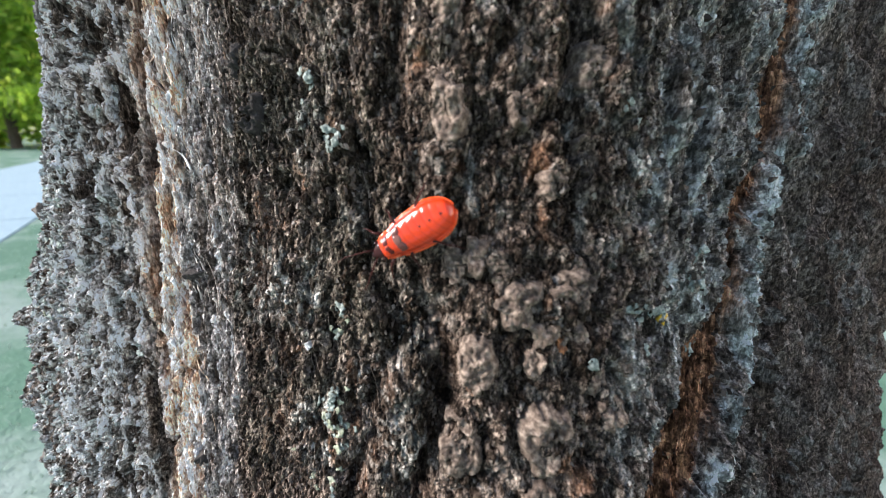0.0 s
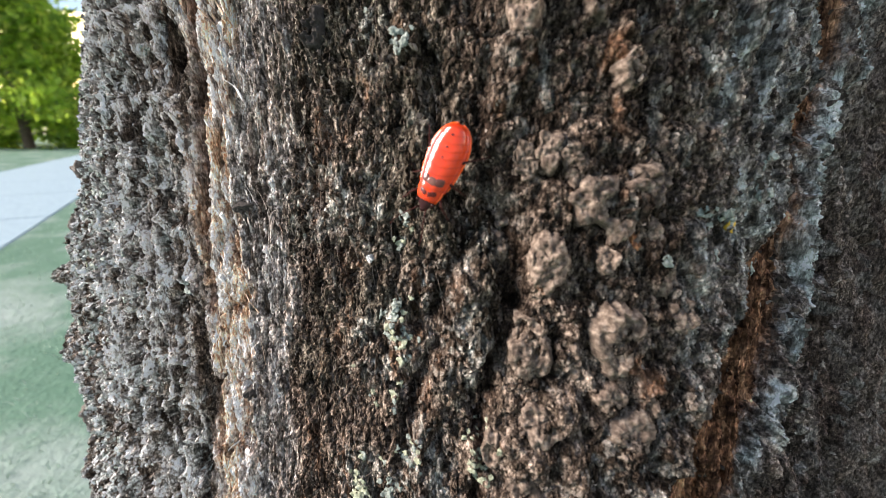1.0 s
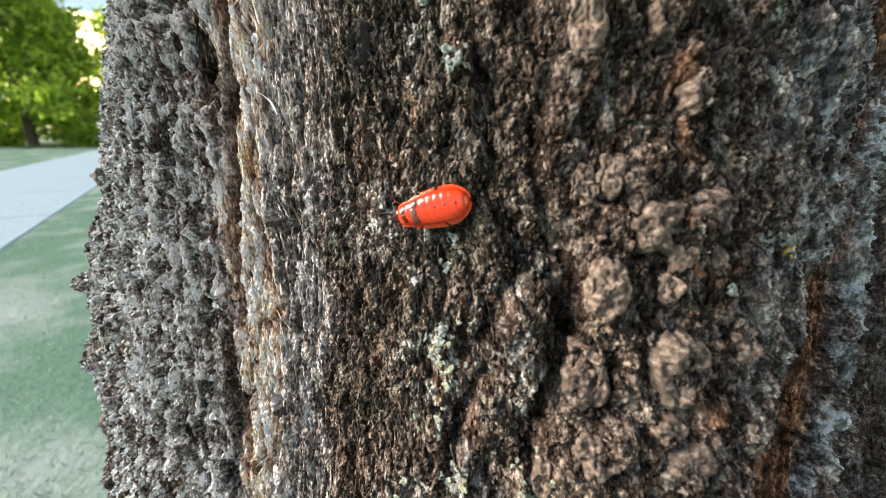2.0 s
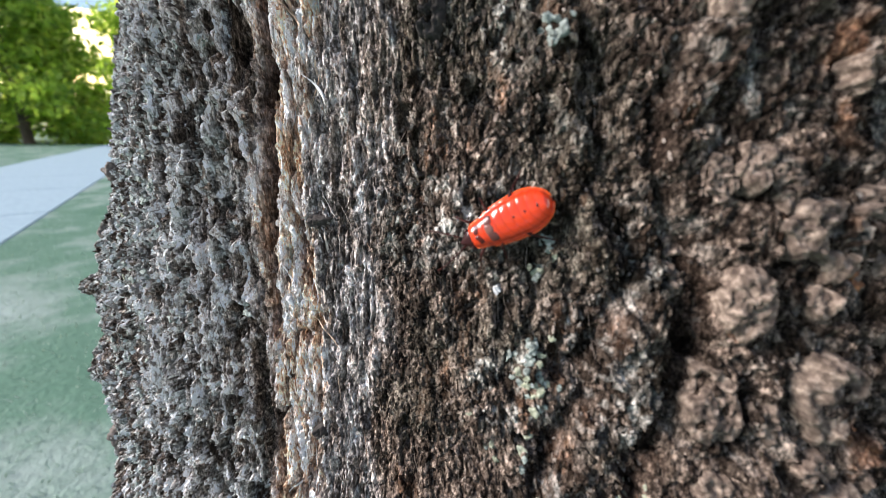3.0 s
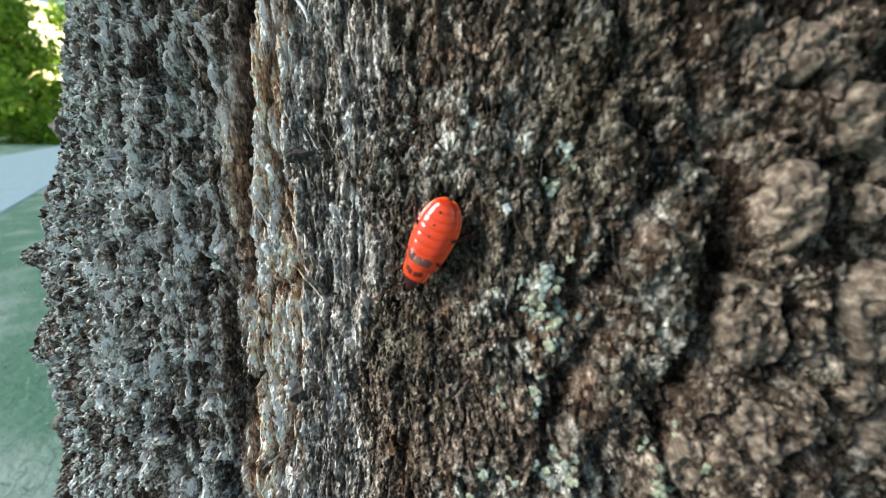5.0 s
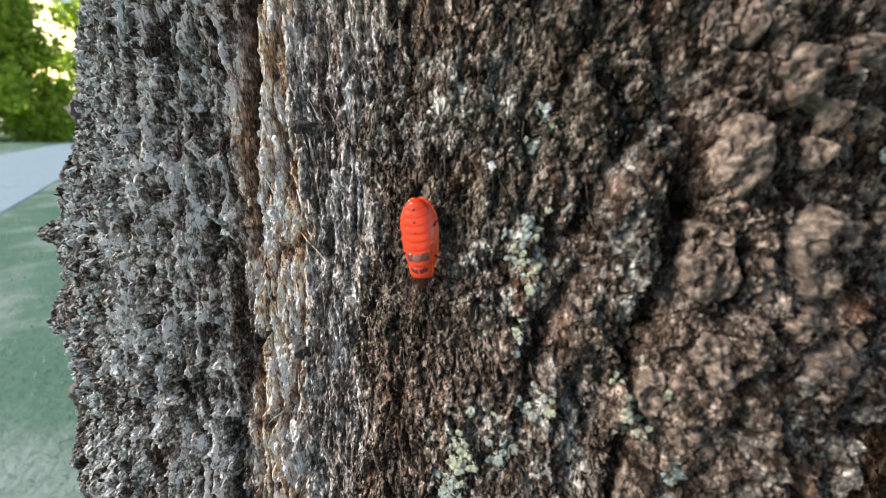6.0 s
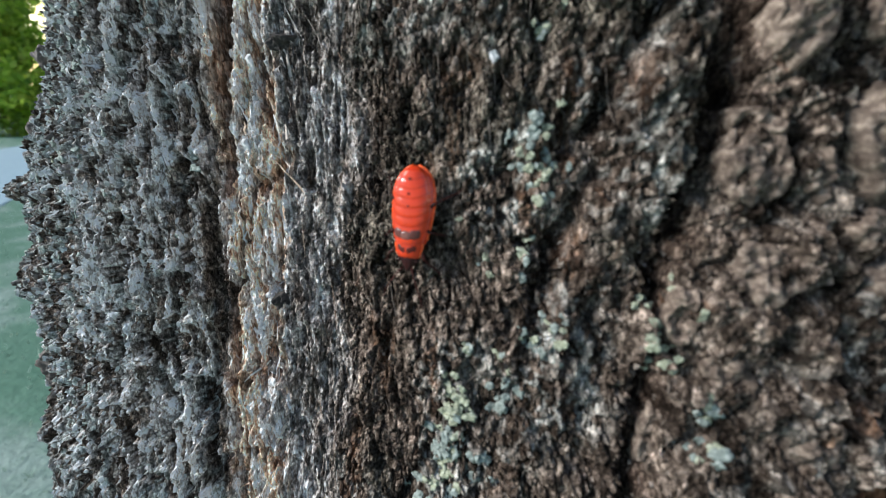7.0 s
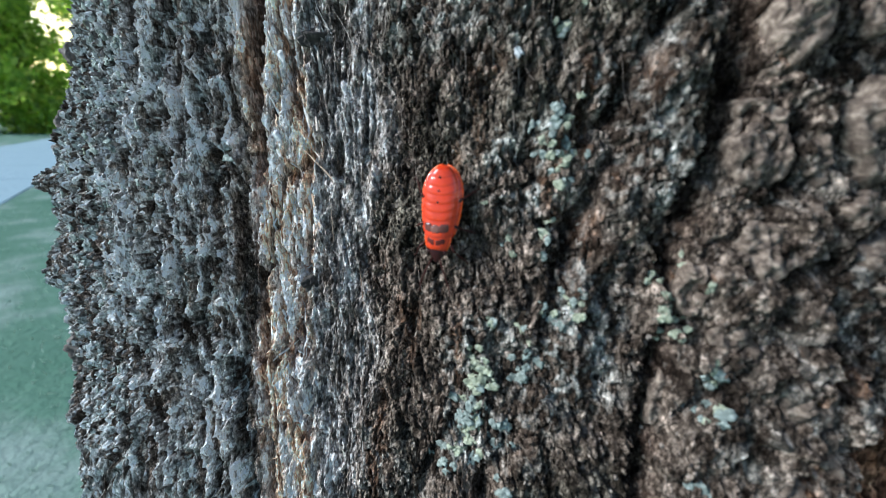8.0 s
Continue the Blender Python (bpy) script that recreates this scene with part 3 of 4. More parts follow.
def half_width(y):
    """Half the bug's width along its back, tail at -4, shoulders at +2."""
    u = (y + 4.02) / 6.4
    return float(1.95 * np.sqrt(np.maximum(1 - ((u - 0.40) / (0.40 if u < 0.40 else 0.80)) ** 2, 0)))


def back(x, y):
    """Height of the bug's back in millimetres; x from -1 to 1 across it."""
    w = half_width(y)
    phase = (y + 0.25 * x * x + 3.6) / 0.74
    f = phase - round(phase)
    groove = math.exp(-((f / 0.16) ** 2)) if 0.4 < phase < 6.6 else 0.0
    dome = 1.12 * (1 - abs(x) ** 2.5) ** 0.6 * min(1, w / 1.2) ** 0.8
    edge = 0.20 * math.exp(-(((abs(x) - 0.86) / 0.06) ** 2))
    return 0.78 + dome - (0.014 + 0.014 * abs(x)) * groove * (1 - x**6) - edge


def dome_patch(outline, lift, mat, name, parent, label, rings=7):
    """A thin shell that lies on the bug's back: outline(a) gives x, y in mm round a middle."""
    bm = bmesh.new()
    n = 22
    cx = sum(outline(2 * math.pi * k / n)[0] for k in range(n)) / n
    cy = sum(outline(2 * math.pi * k / n)[1] for k in range(n)) / n
    loops = []
    for i in range(rings + 1):
        r = max(i / rings, 0.02)
        row = []
        for k in range(n):
            x, y = outline(2 * math.pi * k / n)
            x, y = cx + (x - cx) * r, cy + (y - cy) * r
            z = back(max(-0.98, min(0.98, x / max(half_width(y), 0.1))), y) + lift * (1 - r**4) + 0.004 - 0.05 * (r > 0.99)
            row.append(bm.verts.new((x * MM, y * MM, z * MM)))
        loops.append(row)
    bm.faces.new(loops[0])
    for p, q in zip(loops, loops[1:]):
        for k in range(n):
            bm.faces.new((p[k], p[(k + 1) % n], q[(k + 1) % n], q[k]))
    bmesh.ops.recalc_face_normals(bm, faces=bm.faces)
    if sum(f.normal.z for f in bm.faces) < 0:
        bmesh.ops.reverse_faces(bm, faces=bm.faces)
    return part(name, bm, mat, parent, label)


def firebug():
    bug = tagged(new("bug"), "shiny red wingless bug with dark wing pads on the bark", "insect")
    bm = bmesh.new()
    rows, cols = 110, 40
    vs = []
    for i in range(rows + 1):
        y = -4.0 + 6.1 * (i / rows)
        w = half_width(y) * 0.985
        vs.append([bm.verts.new((x * w * MM, y * MM, back(x, y) * MM)) for x in (math.sin(math.pi / 2 * (-1 + 2 * k / cols)) for k in range(cols + 1))])
    for p, q in zip(vs, vs[1:]):
        for k in range(cols):
            bm.faces.new((p[k], p[k + 1], q[k + 1], q[k]))
    part("abdomen", bm, RED_BACK, bug, "glossy scarlet abdomen with cross grooves")
    bm = lathe([(y, half_width(y) * 0.97 + 0.01, 0.3, 0.72) for y in np.linspace(-3.95, 2.1, 24)], 24)
    bmesh.ops.translate(bm, verts=bm.verts, vec=(0, 0, 0.78 * MM))
    part("belly", bm, LEG, bug)
    for side in (-1, 1):
        pts, rad = [], []
        for k in range(40):
            y = -4.0 + 5.8 * (k / 39) ** 1.25
            pts.append((side * half_width(y) * 0.975, y, 0.82))
            rad.append(0.10)
        part("rim", tube(pts, rad, 10), RIM_RED, bug, "bright red raised body edge")
    # wing pads: two dark lobes with the shield between them
    def square(a, p=0.6):
        return math.copysign(abs(math.cos(a)) ** p, math.cos(a)), math.copysign(abs(math.sin(a)) ** p, math.sin(a))

    for side in (-1, 1):
        dome_patch(lambda a: (side * 0.74 + 0.46 * square(a)[0], 1.36 + 0.40 * square(a)[1] - 0.10 * side * math.cos(a)), 0.07, BROWN, "wing_pad", bug, "dark brown wing pad")
    dome_patch(lambda a: (0.50 * square(a)[0] * (1 if math.sin(a) > 0 else 1 - 0.4 * abs(math.sin(a)) ** 2), 1.50 + (0.34 if math.sin(a) > 0 else 0.42) * square(a)[1]), 0.10, SHIELD, "shield", bug, "greyish brown shield between the wing pads")
    # collar plate
    bm = lathe([(1.86, 1.14, 0.66, 0.5), (1.95, 1.25, 0.82, 0.6), (2.12, 1.26, 0.86, 0.6), (2.25, 1.24, 0.78, 0.6), (2.6, 1.18, 0.80, 0.6), (2.95, 1.10, 0.76, 0.6), (3.12, 1.04, 0.70, 0.5), (3.26, 0.96, 0.62, 0.5), (3.34, 0.86, 0.48, 0.4)], 36)
    bmesh.ops.translate(bm, verts=bm.verts, vec=(0, 0, 0.93 * MM))
    collar = part("collar", bm, RED, bug, "red collar plate")
    for side in (-1, 1):
        bm = bmesh.new()
        vs = []
        for i in range(9):
            y = 2.38 + 0.50 * i / 8
            w, top = 1.22 - 0.14 * (y - 2.25), 0.79 - 0.06 * abs(y - 2.55)
            x0, x1 = 0.05 + 0.05 * math.sin(9 * y), 0.93 - 1.6 * (y - 2.62) ** 2
            vs.append([bm.verts.new((side * x * MM, (y + 0.06 * math.sin(7 * x) - 0.10 * x) * MM, (0.93 + top * math.sqrt(1 - (x / w) ** 2) + (0.045 if 0 < i < 8 and 0 < q < 10 else -0.03)) * MM)) for q, x in ((q, x0 + (x1 - x0) * q / 10) for q in range(11))])
        for p, q in zip(vs, vs[1:]):
            for k in range(10):
                bm.faces.new((p[k], p[k + 1], q[k + 1], q[k]))
        bmesh.ops.recalc_face_normals(bm, faces=bm.faces)
        if sum(f.normal.z for f in bm.faces) < 0:
            bmesh.ops.reverse_faces(bm, faces=bm.faces)
        part("patch", bm, MAROON, collar, "dark red patch on the collar")
        part("collar_edge", tube([(side * 1.22, 1.9, 1.0), (side * 1.22, 2.3, 1.02), (side * 1.10, 2.9, 1.02), (side * 0.92, 3.28, 1.0)], [0.11, 0.12, 0.11, 0.09], 8), RIM_RED, collar)
    # head
    bm = lathe([(3.12, 0.84, 0.52, 0.4), (3.3, 0.92, 0.52, 0.45), (3.55, 0.84, 0.46, 0.45), (3.8, 0.64, 0.36, 0.4), (4.1, 0.42, 0.28, 0.3), (4.38, 0.22, 0.16, 0.2), (4.48, 0.08, 0.06, 0.1)], 22)
    bmesh.ops.translate(bm, verts=bm.verts, vec=(0, 0, 0.88 * MM))
    head = part("head", bm, BLACK, bug, "dark triangular head")
    feelers = []
    for side in (-1, 1):
        bm = bmesh.new()
        bmesh.ops.create_uvsphere(bm, u_segments=14, v_segments=10, radius=0.19 * MM)
        bmesh.ops.translate(bm, verts=bm.verts, vec=(side * 0.80 * MM, 3.52 * MM, 1.05 * MM))
        part("eye", bm, BLACK, head, "small black eye")
        pts = [(0, 0, 0), (side * 0.22, 0.45, 0.28), (side * 0.32, 0.62, 0.34), (side * 0.72, 1.55, 0.40), (side * 0.78, 1.68, 0.40), (side * 1.10, 2.45, 0.30), (side * 1.13, 2.55, 0.28), (side * 1.22, 3.3, 0.10)]
        feeler = part("antenna", tube(pts, [0.08, 0.09, 0.06, 0.075, 0.05, 0.065, 0.05, 0.055], 8), LEG, bug, "dark red antenna in four joints")
        feeler.location = (side * 0.34 * MM, 4.05 * MM, 0.95 * MM)
        feelers.append((feeler, side))
    for y, r in ((-0.80, 0.13), (-1.78, 0.15), (-2.90, 0.17)):
        dome_patch(lambda a: (r * 1.1 * math.cos(a), y + r * 0.85 * math.sin(a)), 0.02, BLACK, "spot", bug, "round black spot", 3)
    # legs: each pivots where it meets the body
    legs = []
    for side in (-1, 1):
        for k, (y, reach, sweep) in enumerate(((2.4, 1.7, 1.5), (0.9, 1.9, 0.5), (-0.3, 2.1, -2.0))):
            pts = [(0, 0, 0), (side * reach * 0.30, sweep * 0.3, 0.28), (side * reach * 0.48, sweep * 0.5, 0.45), (side * reach * 0.54, sweep * 0.56, 0.42), (side * reach * 0.8, sweep * 0.85, -0.25), (side * reach * 0.97, sweep * 1.05, -0.85), (side * (reach + 0.15), sweep * 1.16, -0.98), (side * (reach + 0.35), sweep * 1.3, -1.0)]
            leg = part("leg", tube(pts, [0.13, 0.16, 0.13, 0.08, 0.075, 0.065, 0.05, 0.035], 9), LEG, bug, "thin dark red jointed leg")
            leg.location = (side * 0.85 * MM, y * MM, 0.62 * MM)
            legs.append((leg, side, k))
    return bug, legs, feelers


BUG, LEGS, FEELERS = firebug()
BUG.scale = (0.98, 1.02, 0.95)

# where the bug is: seconds, angle round the trunk, height along it (mm), heading (0: head down, minus: head to the left)
BUG_ROWS = [
    (0.0, 5.46, -1.4, -62), (0.2, 4.40, -3.0, -40), (0.4, 3.44, -5.2, -36), (0.6, 3.13, -5.1, -28), (0.8, 3.22, -5.0, -26), (1.0, 3.56, -4.7, -29), (1.2, 3.58, -4.6, -31),
    (1.4, 3.55, -5.2, -47), (1.5, 2.86, -5.4, -67), (1.6, 2.3, -6.0, -76), (1.7, 2.06, -5.9, -76), (1.8, 1.66, -6.2, -83), (2.0, 0.94, -6.4, -80), (2.2, 0.59, -6.6, -69),
    (3.3, 0.25, -7.5, -64), (3.5, 0.17, -7.4, -63), (3.7, -0.02, -7.6, -64), (4.0, 0.0, -7.6, -61), (4.1, -0.28, -8.1, -43), (4.2, -0.54, -9.7, -30), (4.3, -0.86, -11.7, -21),
    (4.5, -1.76, -12.5, -27), (4.6, -2.3, -13.8, -30), (4.8, -2.85, -15.5, -31), (5.0, -3.16, -16.3, -29), (5.2, -3.16, -16.4, -30), (6.3, -3.46, -21.7, 10), (6.5, -3.45, -22.5, 7),
    (6.8, -3.30, -24.5, 0), (7.0, -3.34, -25.4, -7), (7.2, -3.5, -26.0, -8), (7.5, -3.51, -26.1, -8), (7.8, -3.2, -26.8, -7), (8.0, -3.35, -26.4, -7),
]


def on_bark(th, v, heading, up):
    """A pose on the trunk: z away from the bark, y along the heading."""
    n = (0.75 * out_from(th) + 0.25 * (Vector(spot(th, 0.0, 100.0)) - Vector(spot(th, 0.0, 0.0))).normalized()).normalized()
    across = AXIS.cross(n).normalized()
    ahead = (across * math.sin(radians(heading)) - AXIS * math.cos(radians(heading))).normalized()
    m = Matrix((ahead.cross(n), ahead, n)).transposed().to_4x4()
    m.translation = Vector(spot(th, v, girth(th))) + n * up * MM + ahead * 0.4 * MM
    return m


# ---- lawn, path and trees behind ----


def lawn_material():
    m, t, b = material("lawn", 0.9, 0.1)
    co = coords(t)
    f = noise_tex(t, co, 1.3, 6, 0.65)
    g = noise_tex(t, co, 30, 4, 0.7)
    col = ramp(t, f, (0.36, (0.06, 0.13, 0.085)), (0.5, (0.095, 0.17, 0.12)), (0.58, (0.23, 0.285, 0.25)), (0.72, (0.34, 0.385, 0.365)))
    col = mix(t, times(t, g, 0.5), col, (0.13, 0.25, 0.17))
    t.links.new(col, b.inputs["Base Color"])
    bump(t, b, g, 0.6, 0.02)
    return m


def plain_noise(name, stops, scale, rough=0.9, relief=0.003, stretch=(1, 1, 1)):
    m, t, b = material(name, rough, 0.2)
    f = noise_tex(t, coords(t), scale, 6, 0.7, stretch)
    t.links.new(ramp(t, f, *stops), b.inputs["Base Color"])
    bump(t, b, f, 0.5, relief)
    return m


LAWN = lawn_material()
CONCRETE = plain_noise("concrete", ((0.3, (0.21, 0.30, 0.335)), (0.7, (0.31, 0.41, 0.45))), 25)
TRUNK_BARK = plain_noise("far_bark", ((0.3, (0.05, 0.04, 0.03)), (0.7, (0.15, 0.12, 0.10))), 14, relief=0.02, stretch=(1, 1, 0.3))


def leaf_material():
    m, t, b = material("leaf", 0.5, 0.3)
    r = t.nodes.new("ShaderNodeNewGeometry").outputs["Random Per Island"]
    col = ramp(t, r, (0.0, (0.09, 0.15, 0.035)), (0.5, (0.18, 0.26, 0.06)), (0.9, (0.28, 0.35, 0.09)), (1.0, (0.36, 0.36, 0.11)))
    t.links.new(col, b.inputs["Base Color"])
    thin = t.nodes.new("ShaderNodeBsdfTranslucent")
    t.links.new(mix(t, 1.0, col, (2.6, 2.7, 1.3), "MULTIPLY"), thin.inputs[0])
    both = t.nodes.new("ShaderNodeMixShader")
    both.inputs[0].default_value = 0.62
    t.links.new(b.outputs[0], both.inputs[1])
    t.links.new(thin.outputs[0], both.inputs[2])
    t.links.new(both.outputs[0], t.nodes["Material Output"].inputs["Surface"])
    return m


LEAF = leaf_material()
BLADE = plain_noise("grass_blade", ((0.3, (0.22, 0.33, 0.25)), (0.7, (0.38, 0.48, 0.40))), 4)

me = bpy.data.meshes.new("ground")
bm = bmesh.new()
bmesh.ops.create_grid(bm, x_segments=60, y_segments=60, size=400)
bm.to_mesh(me)
bm.free()
me.materials.append(LAWN)
tagged(new("ground", me), "patchy green lawn with dry pale spots", "lawn", kind="structure")


def grass():
    rnd = np.random.default_rng(3)
    n = 6000
    a, d = rnd.uniform(radians(95), radians(175), n), 0.35 + 5.5 * rnd.random(n) ** 1.4
    at = np.stack([d * np.cos(a), 0.16 + d * np.sin(a), np.zeros(n)], -1)
    rel = at - np.array(((-2.75, 2.42, 0)))
    out = rel @ np.array((0.835, 0.55, 0))
    at = at[(out > 0.03) | (out < -1.8)]
    n = len(at)
    yaw, tall, lean = rnd.uniform(0, 6.283, n), rnd.uniform(0.006, 0.018, n), rnd.normal(0, 0.008, (n, 2))
    w = 0.0017 * np.stack([np.cos(yaw), np.sin(yaw), 0 * yaw], -1)
    tip = at + np.concatenate([lean, tall[:, None]], 1)
    mid = at + np.concatenate([0.35 * lean, 0.55 * tall[:, None]], 1)
    verts = np.stack([at - w, at + w, mid + w * 0.8, tip, mid - w * 0.8], 1).reshape(-1, 3).tolist()
    faces = [(5 * k, 5 * k + 1, 5 * k + 2, 5 * k + 3, 5 * k + 4) for k in range(n)]
    tagged(new("grass", soup("grass", verts, faces, BLADE, False)), "short green grass blades on the lawn", "grass", kind="stuff")


grass()

# the path runs away to the left behind the tree
PATH_AT, PATH_DIR = Vector((-2.75, 2.42, 0)), Vector((-0.55, 0.835, 0)).normalized()
PATH_WIDE = 1.75


def path_slabs():
    across = Vector((PATH_DIR.y, -PATH_DIR.x, 0)) * -1
    bed = tagged(new("path"), "light grey concrete footpath through the lawn", "path", kind="structure")
    size = 1.75
    bm = bmesh.new()
    bmesh.ops.create_cube(bm, size=1)
    bmesh.ops.scale(bm, verts=bm.verts, vec=(PATH_WIDE, size - 0.012, 0.10))
    bmesh.ops.bevel(bm, geom=bm.edges[:], offset=0.01, segments=1, affect="EDGES")
    slab = bpy.data.meshes.new("slab")
    bm.to_mesh(slab)
    bm.free()
    slab.materials.append(CONCRETE)
    for k in range(-8, 30):
        ob = new("slab", slab)
        ob.parent = bed
        at = PATH_AT + PATH_DIR * (k * size) + across * PATH_WIDE / 2
        ob.matrix_basis = Matrix(((across.x, PATH_DIR.x, 0, at.x), (across.y, PATH_DIR.y, 0, at.y), (0, 0, 1, -0.042), (0, 0, 0, 1)))


path_slabs()


def far_tree(x, y, height, spread, low, leaves, seed):
    rnd = random.Random(seed)
    tree = tagged(new("tree"), "leafy green park tree with low hanging branches", "tree", "park trees")
    tree.location = (x, y, 0)
    bm = bmesh.new()
    ends = []

    def limb(points, r0, r1):
        t = tube([tuple(v * 1000 for v in p) for p in points], [1000 * (r0 + (r1 - r0) * i / (len(points) - 1)) for i in range(len(points))], 8)
        tmp = bpy.data.meshes.new("limb")
        t.to_mesh(tmp)
        t.free()
        bm.from_mesh(tmp)
        bpy.data.meshes.remove(tmp)

    limb([(0, 0, -0.1), (0.05, 0, height * 0.25), (-0.05, 0.1, height * 0.55), (0.1, 0, height * 0.9)], 0.22, 0.04)
    for k in range(26):
        z = low + (height * 0.85 - low) * rnd.random()
        a = rnd.random() * 6.283
        reach = spread * (1 - 0.55 * (z - low) / height) * rnd.uniform(0.55, 1)
        e = (reach * math.cos(a), reach * math.sin(a), z + rnd.uniform(-0.5, 0.6))
        limb([(0, 0, z * 0.8), (e[0] * 0.5, e[1] * 0.5, z + 0.15), e], 0.05, 0.012)
        ends += [(e[0] * f, e[1] * f, z * 0.8 + (e[2] - z * 0.8) * f) for f in (0.45, 0.7, 0.85, 1.0)]
    me = bpy.data.meshes.new("trunk")
    bm.to_mesh(me)
    bm.free()
    me.materials.append(TRUNK_BARK)
    ob = new("trunk", me)
    ob.parent = tree
    vs, fs = [], []
    for _ in range(leaves):
        c = ends[rnd.randrange(len(ends))]
        p = Vector(c) + Vector((rnd.gauss(0, 0.42), rnd.gauss(0, 0.42), rnd.gauss(-0.05, 0.36)))
        n = Vector((rnd.gauss(0, 1), rnd.gauss(0, 1), rnd.gauss(0.6, 1))).normalized()
        u = n.orthogonal().normalized()
        u = Matrix.Rotation(rnd.random() * 6.28, 3, n) @ u
        w = n.cross(u)
        l = rnd.uniform(0.12, 0.24)
        i = len(vs)
        vs += [p - u * l, p - u * l * 0.2 + w * l * 0.5 + n * 0.01, p + u * l, p - u * l * 0.2 - w * l * 0.5 + n * 0.01]
        fs += [(i, i + 1, i + 2), (i, i + 2, i + 3)]
    ob = tagged(new("crown", soup("crown", vs, fs, LEAF, False)), "green leaf crown with gaps of light", kind="stuff")
    ob.parent = tree
    return tree


for k, (x, y, hgt, spr, low, n) in enumerate(((-19.5, 19.0, 8.5, 4.4, 0.7, 20000), (-29.5, 19.5, 9.5, 5.2, 0.6, 16000), (-15.5, 24.0, 9.0, 4.4, 0.6, 8000), (-27, 26, 10, 4.8, 0.5, 6000), (-20, 29, 10, 5.0, 0.5, 6000))):
    far_tree(x, y, hgt, spr, low, n, 50 + k)


# the low evening sky behind the trees
def glow_sky():
    m = bpy.data.materials.new("evening_sky")
    m.use_nodes = True
    t = m.node_tree
    e = t.nodes.new("ShaderNodeEmission")
    t.links.new(ramp(t, noise_tex(t, coords(t), 0.12, 3, 0.5), (0.35, (1.0, 0.66, 0.22)), (0.65, (1.0, 0.88, 0.56))), e.inputs[0])
    e.inputs[1].default_value = 2.6
    t.links.new(e.outputs[0], t.nodes["Material Output"].inputs["Surface"])
    bm = bmesh.new()
    mid = Vector((-58, 58, 0))
    side = Vector((0.707, 0.707, 0))
    cols = [[bm.verts.new(mid + side * (s * 26) + Vector((0, 0, z)) + Vector((-0.707, 0.707, 0)) * (-0.012 * (s * 26) ** 2 * 0.5)) for z in (3.0, 9.0, 17.0)] for s in (-1, -0.5, 0, 0.5, 1)]
    for p, q in zip(cols, cols[1:]):
        for k in range(2):
            bm.faces.new((p[k], q[k], q[k + 1], p[k + 1]))
    me = bpy.data.meshes.new("backdrop")
    bm.to_mesh(me)
    bm.free()
    me.materials.append(m)
    tagged(new("backdrop", me), "bright low evening sky behind the trees", "sky", kind="structure")


glow_sky()


# ---- pieces of the bark: plates, lumps, lichen, crumbs and strands ----


def island_material(name, stops, scale, rough=0.85):
    """Loose crumbs, each with a tone of its own."""
    m, t, b = material(name, rough, 0.25)
    r = t.nodes.new("ShaderNodeNewGeometry").outputs["Random Per Island"]
    f = noise_tex(t, coords(t), scale, 4, 0.65)
    col = mix(t, 1.0, ramp(t, r, *stops), ramp(t, f, (0.3, (0.6, 0.6, 0.6)), (0.7, (1.35, 1.35, 1.35))), "MULTIPLY")
    t.links.new(col, b.inputs["Base Color"])
    bump(t, b, f, 0.8, 0.0002)
    return m


BROWN_CRUMBS = island_material("brown_crumbs", ((0.0, (0.030, 0.023, 0.017)), (0.5, (0.085, 0.065, 0.050)), (0.85, (0.21, 0.168, 0.135)), (1.0, (0.38, 0.32, 0.265))), 2500)
GREY_CRUMBS = island_material("grey_crumbs", ((0.0, (0.06, 0.05, 0.043)), (0.35, (0.17, 0.155, 0.14)), (0.65, (0.30, 0.285, 0.265)), (0.85, (0.42, 0.45, 0.425)), (1.0, (0.58, 0.63, 0.60))), 2500)
PALE_STRANDS = island_material("pale_strands", ((0.0, (0.20, 0.12, 0.08)), (0.35, (0.36, 0.28, 0.21)), (0.65, (0.46, 0.42, 0.38)), (1.0, (0.58, 0.57, 0.56))), 1500)
DARK_HAIRS = island_material("dark_hairs", ((0.0, (0.05, 0.035, 0.028)), (1.0, (0.26, 0.21, 0.17))), 1500)
rng = np.random.default_rng(7)


def frames_at(th, v, lift=0.0):
    """Places on the bark with their ways across, up along the trunk and out."""
    th, v = np.asarray(th, float), np.asarray(v, float)
    h, _, _, _, _ = relief(th, v)
    at = spot(th, v, girth(th) + h + lift)
    d = spot(th + 0.5, v, girth(th + 0.5)) - spot(th - 0.5, v, girth(th - 0.5))
    across = d / np.linalg.norm(d, axis=-1, keepdims=True)
    axis = np.broadcast_to(np.array(AXIS), across.shape)
    return at, across, axis, np.cross(across, axis)


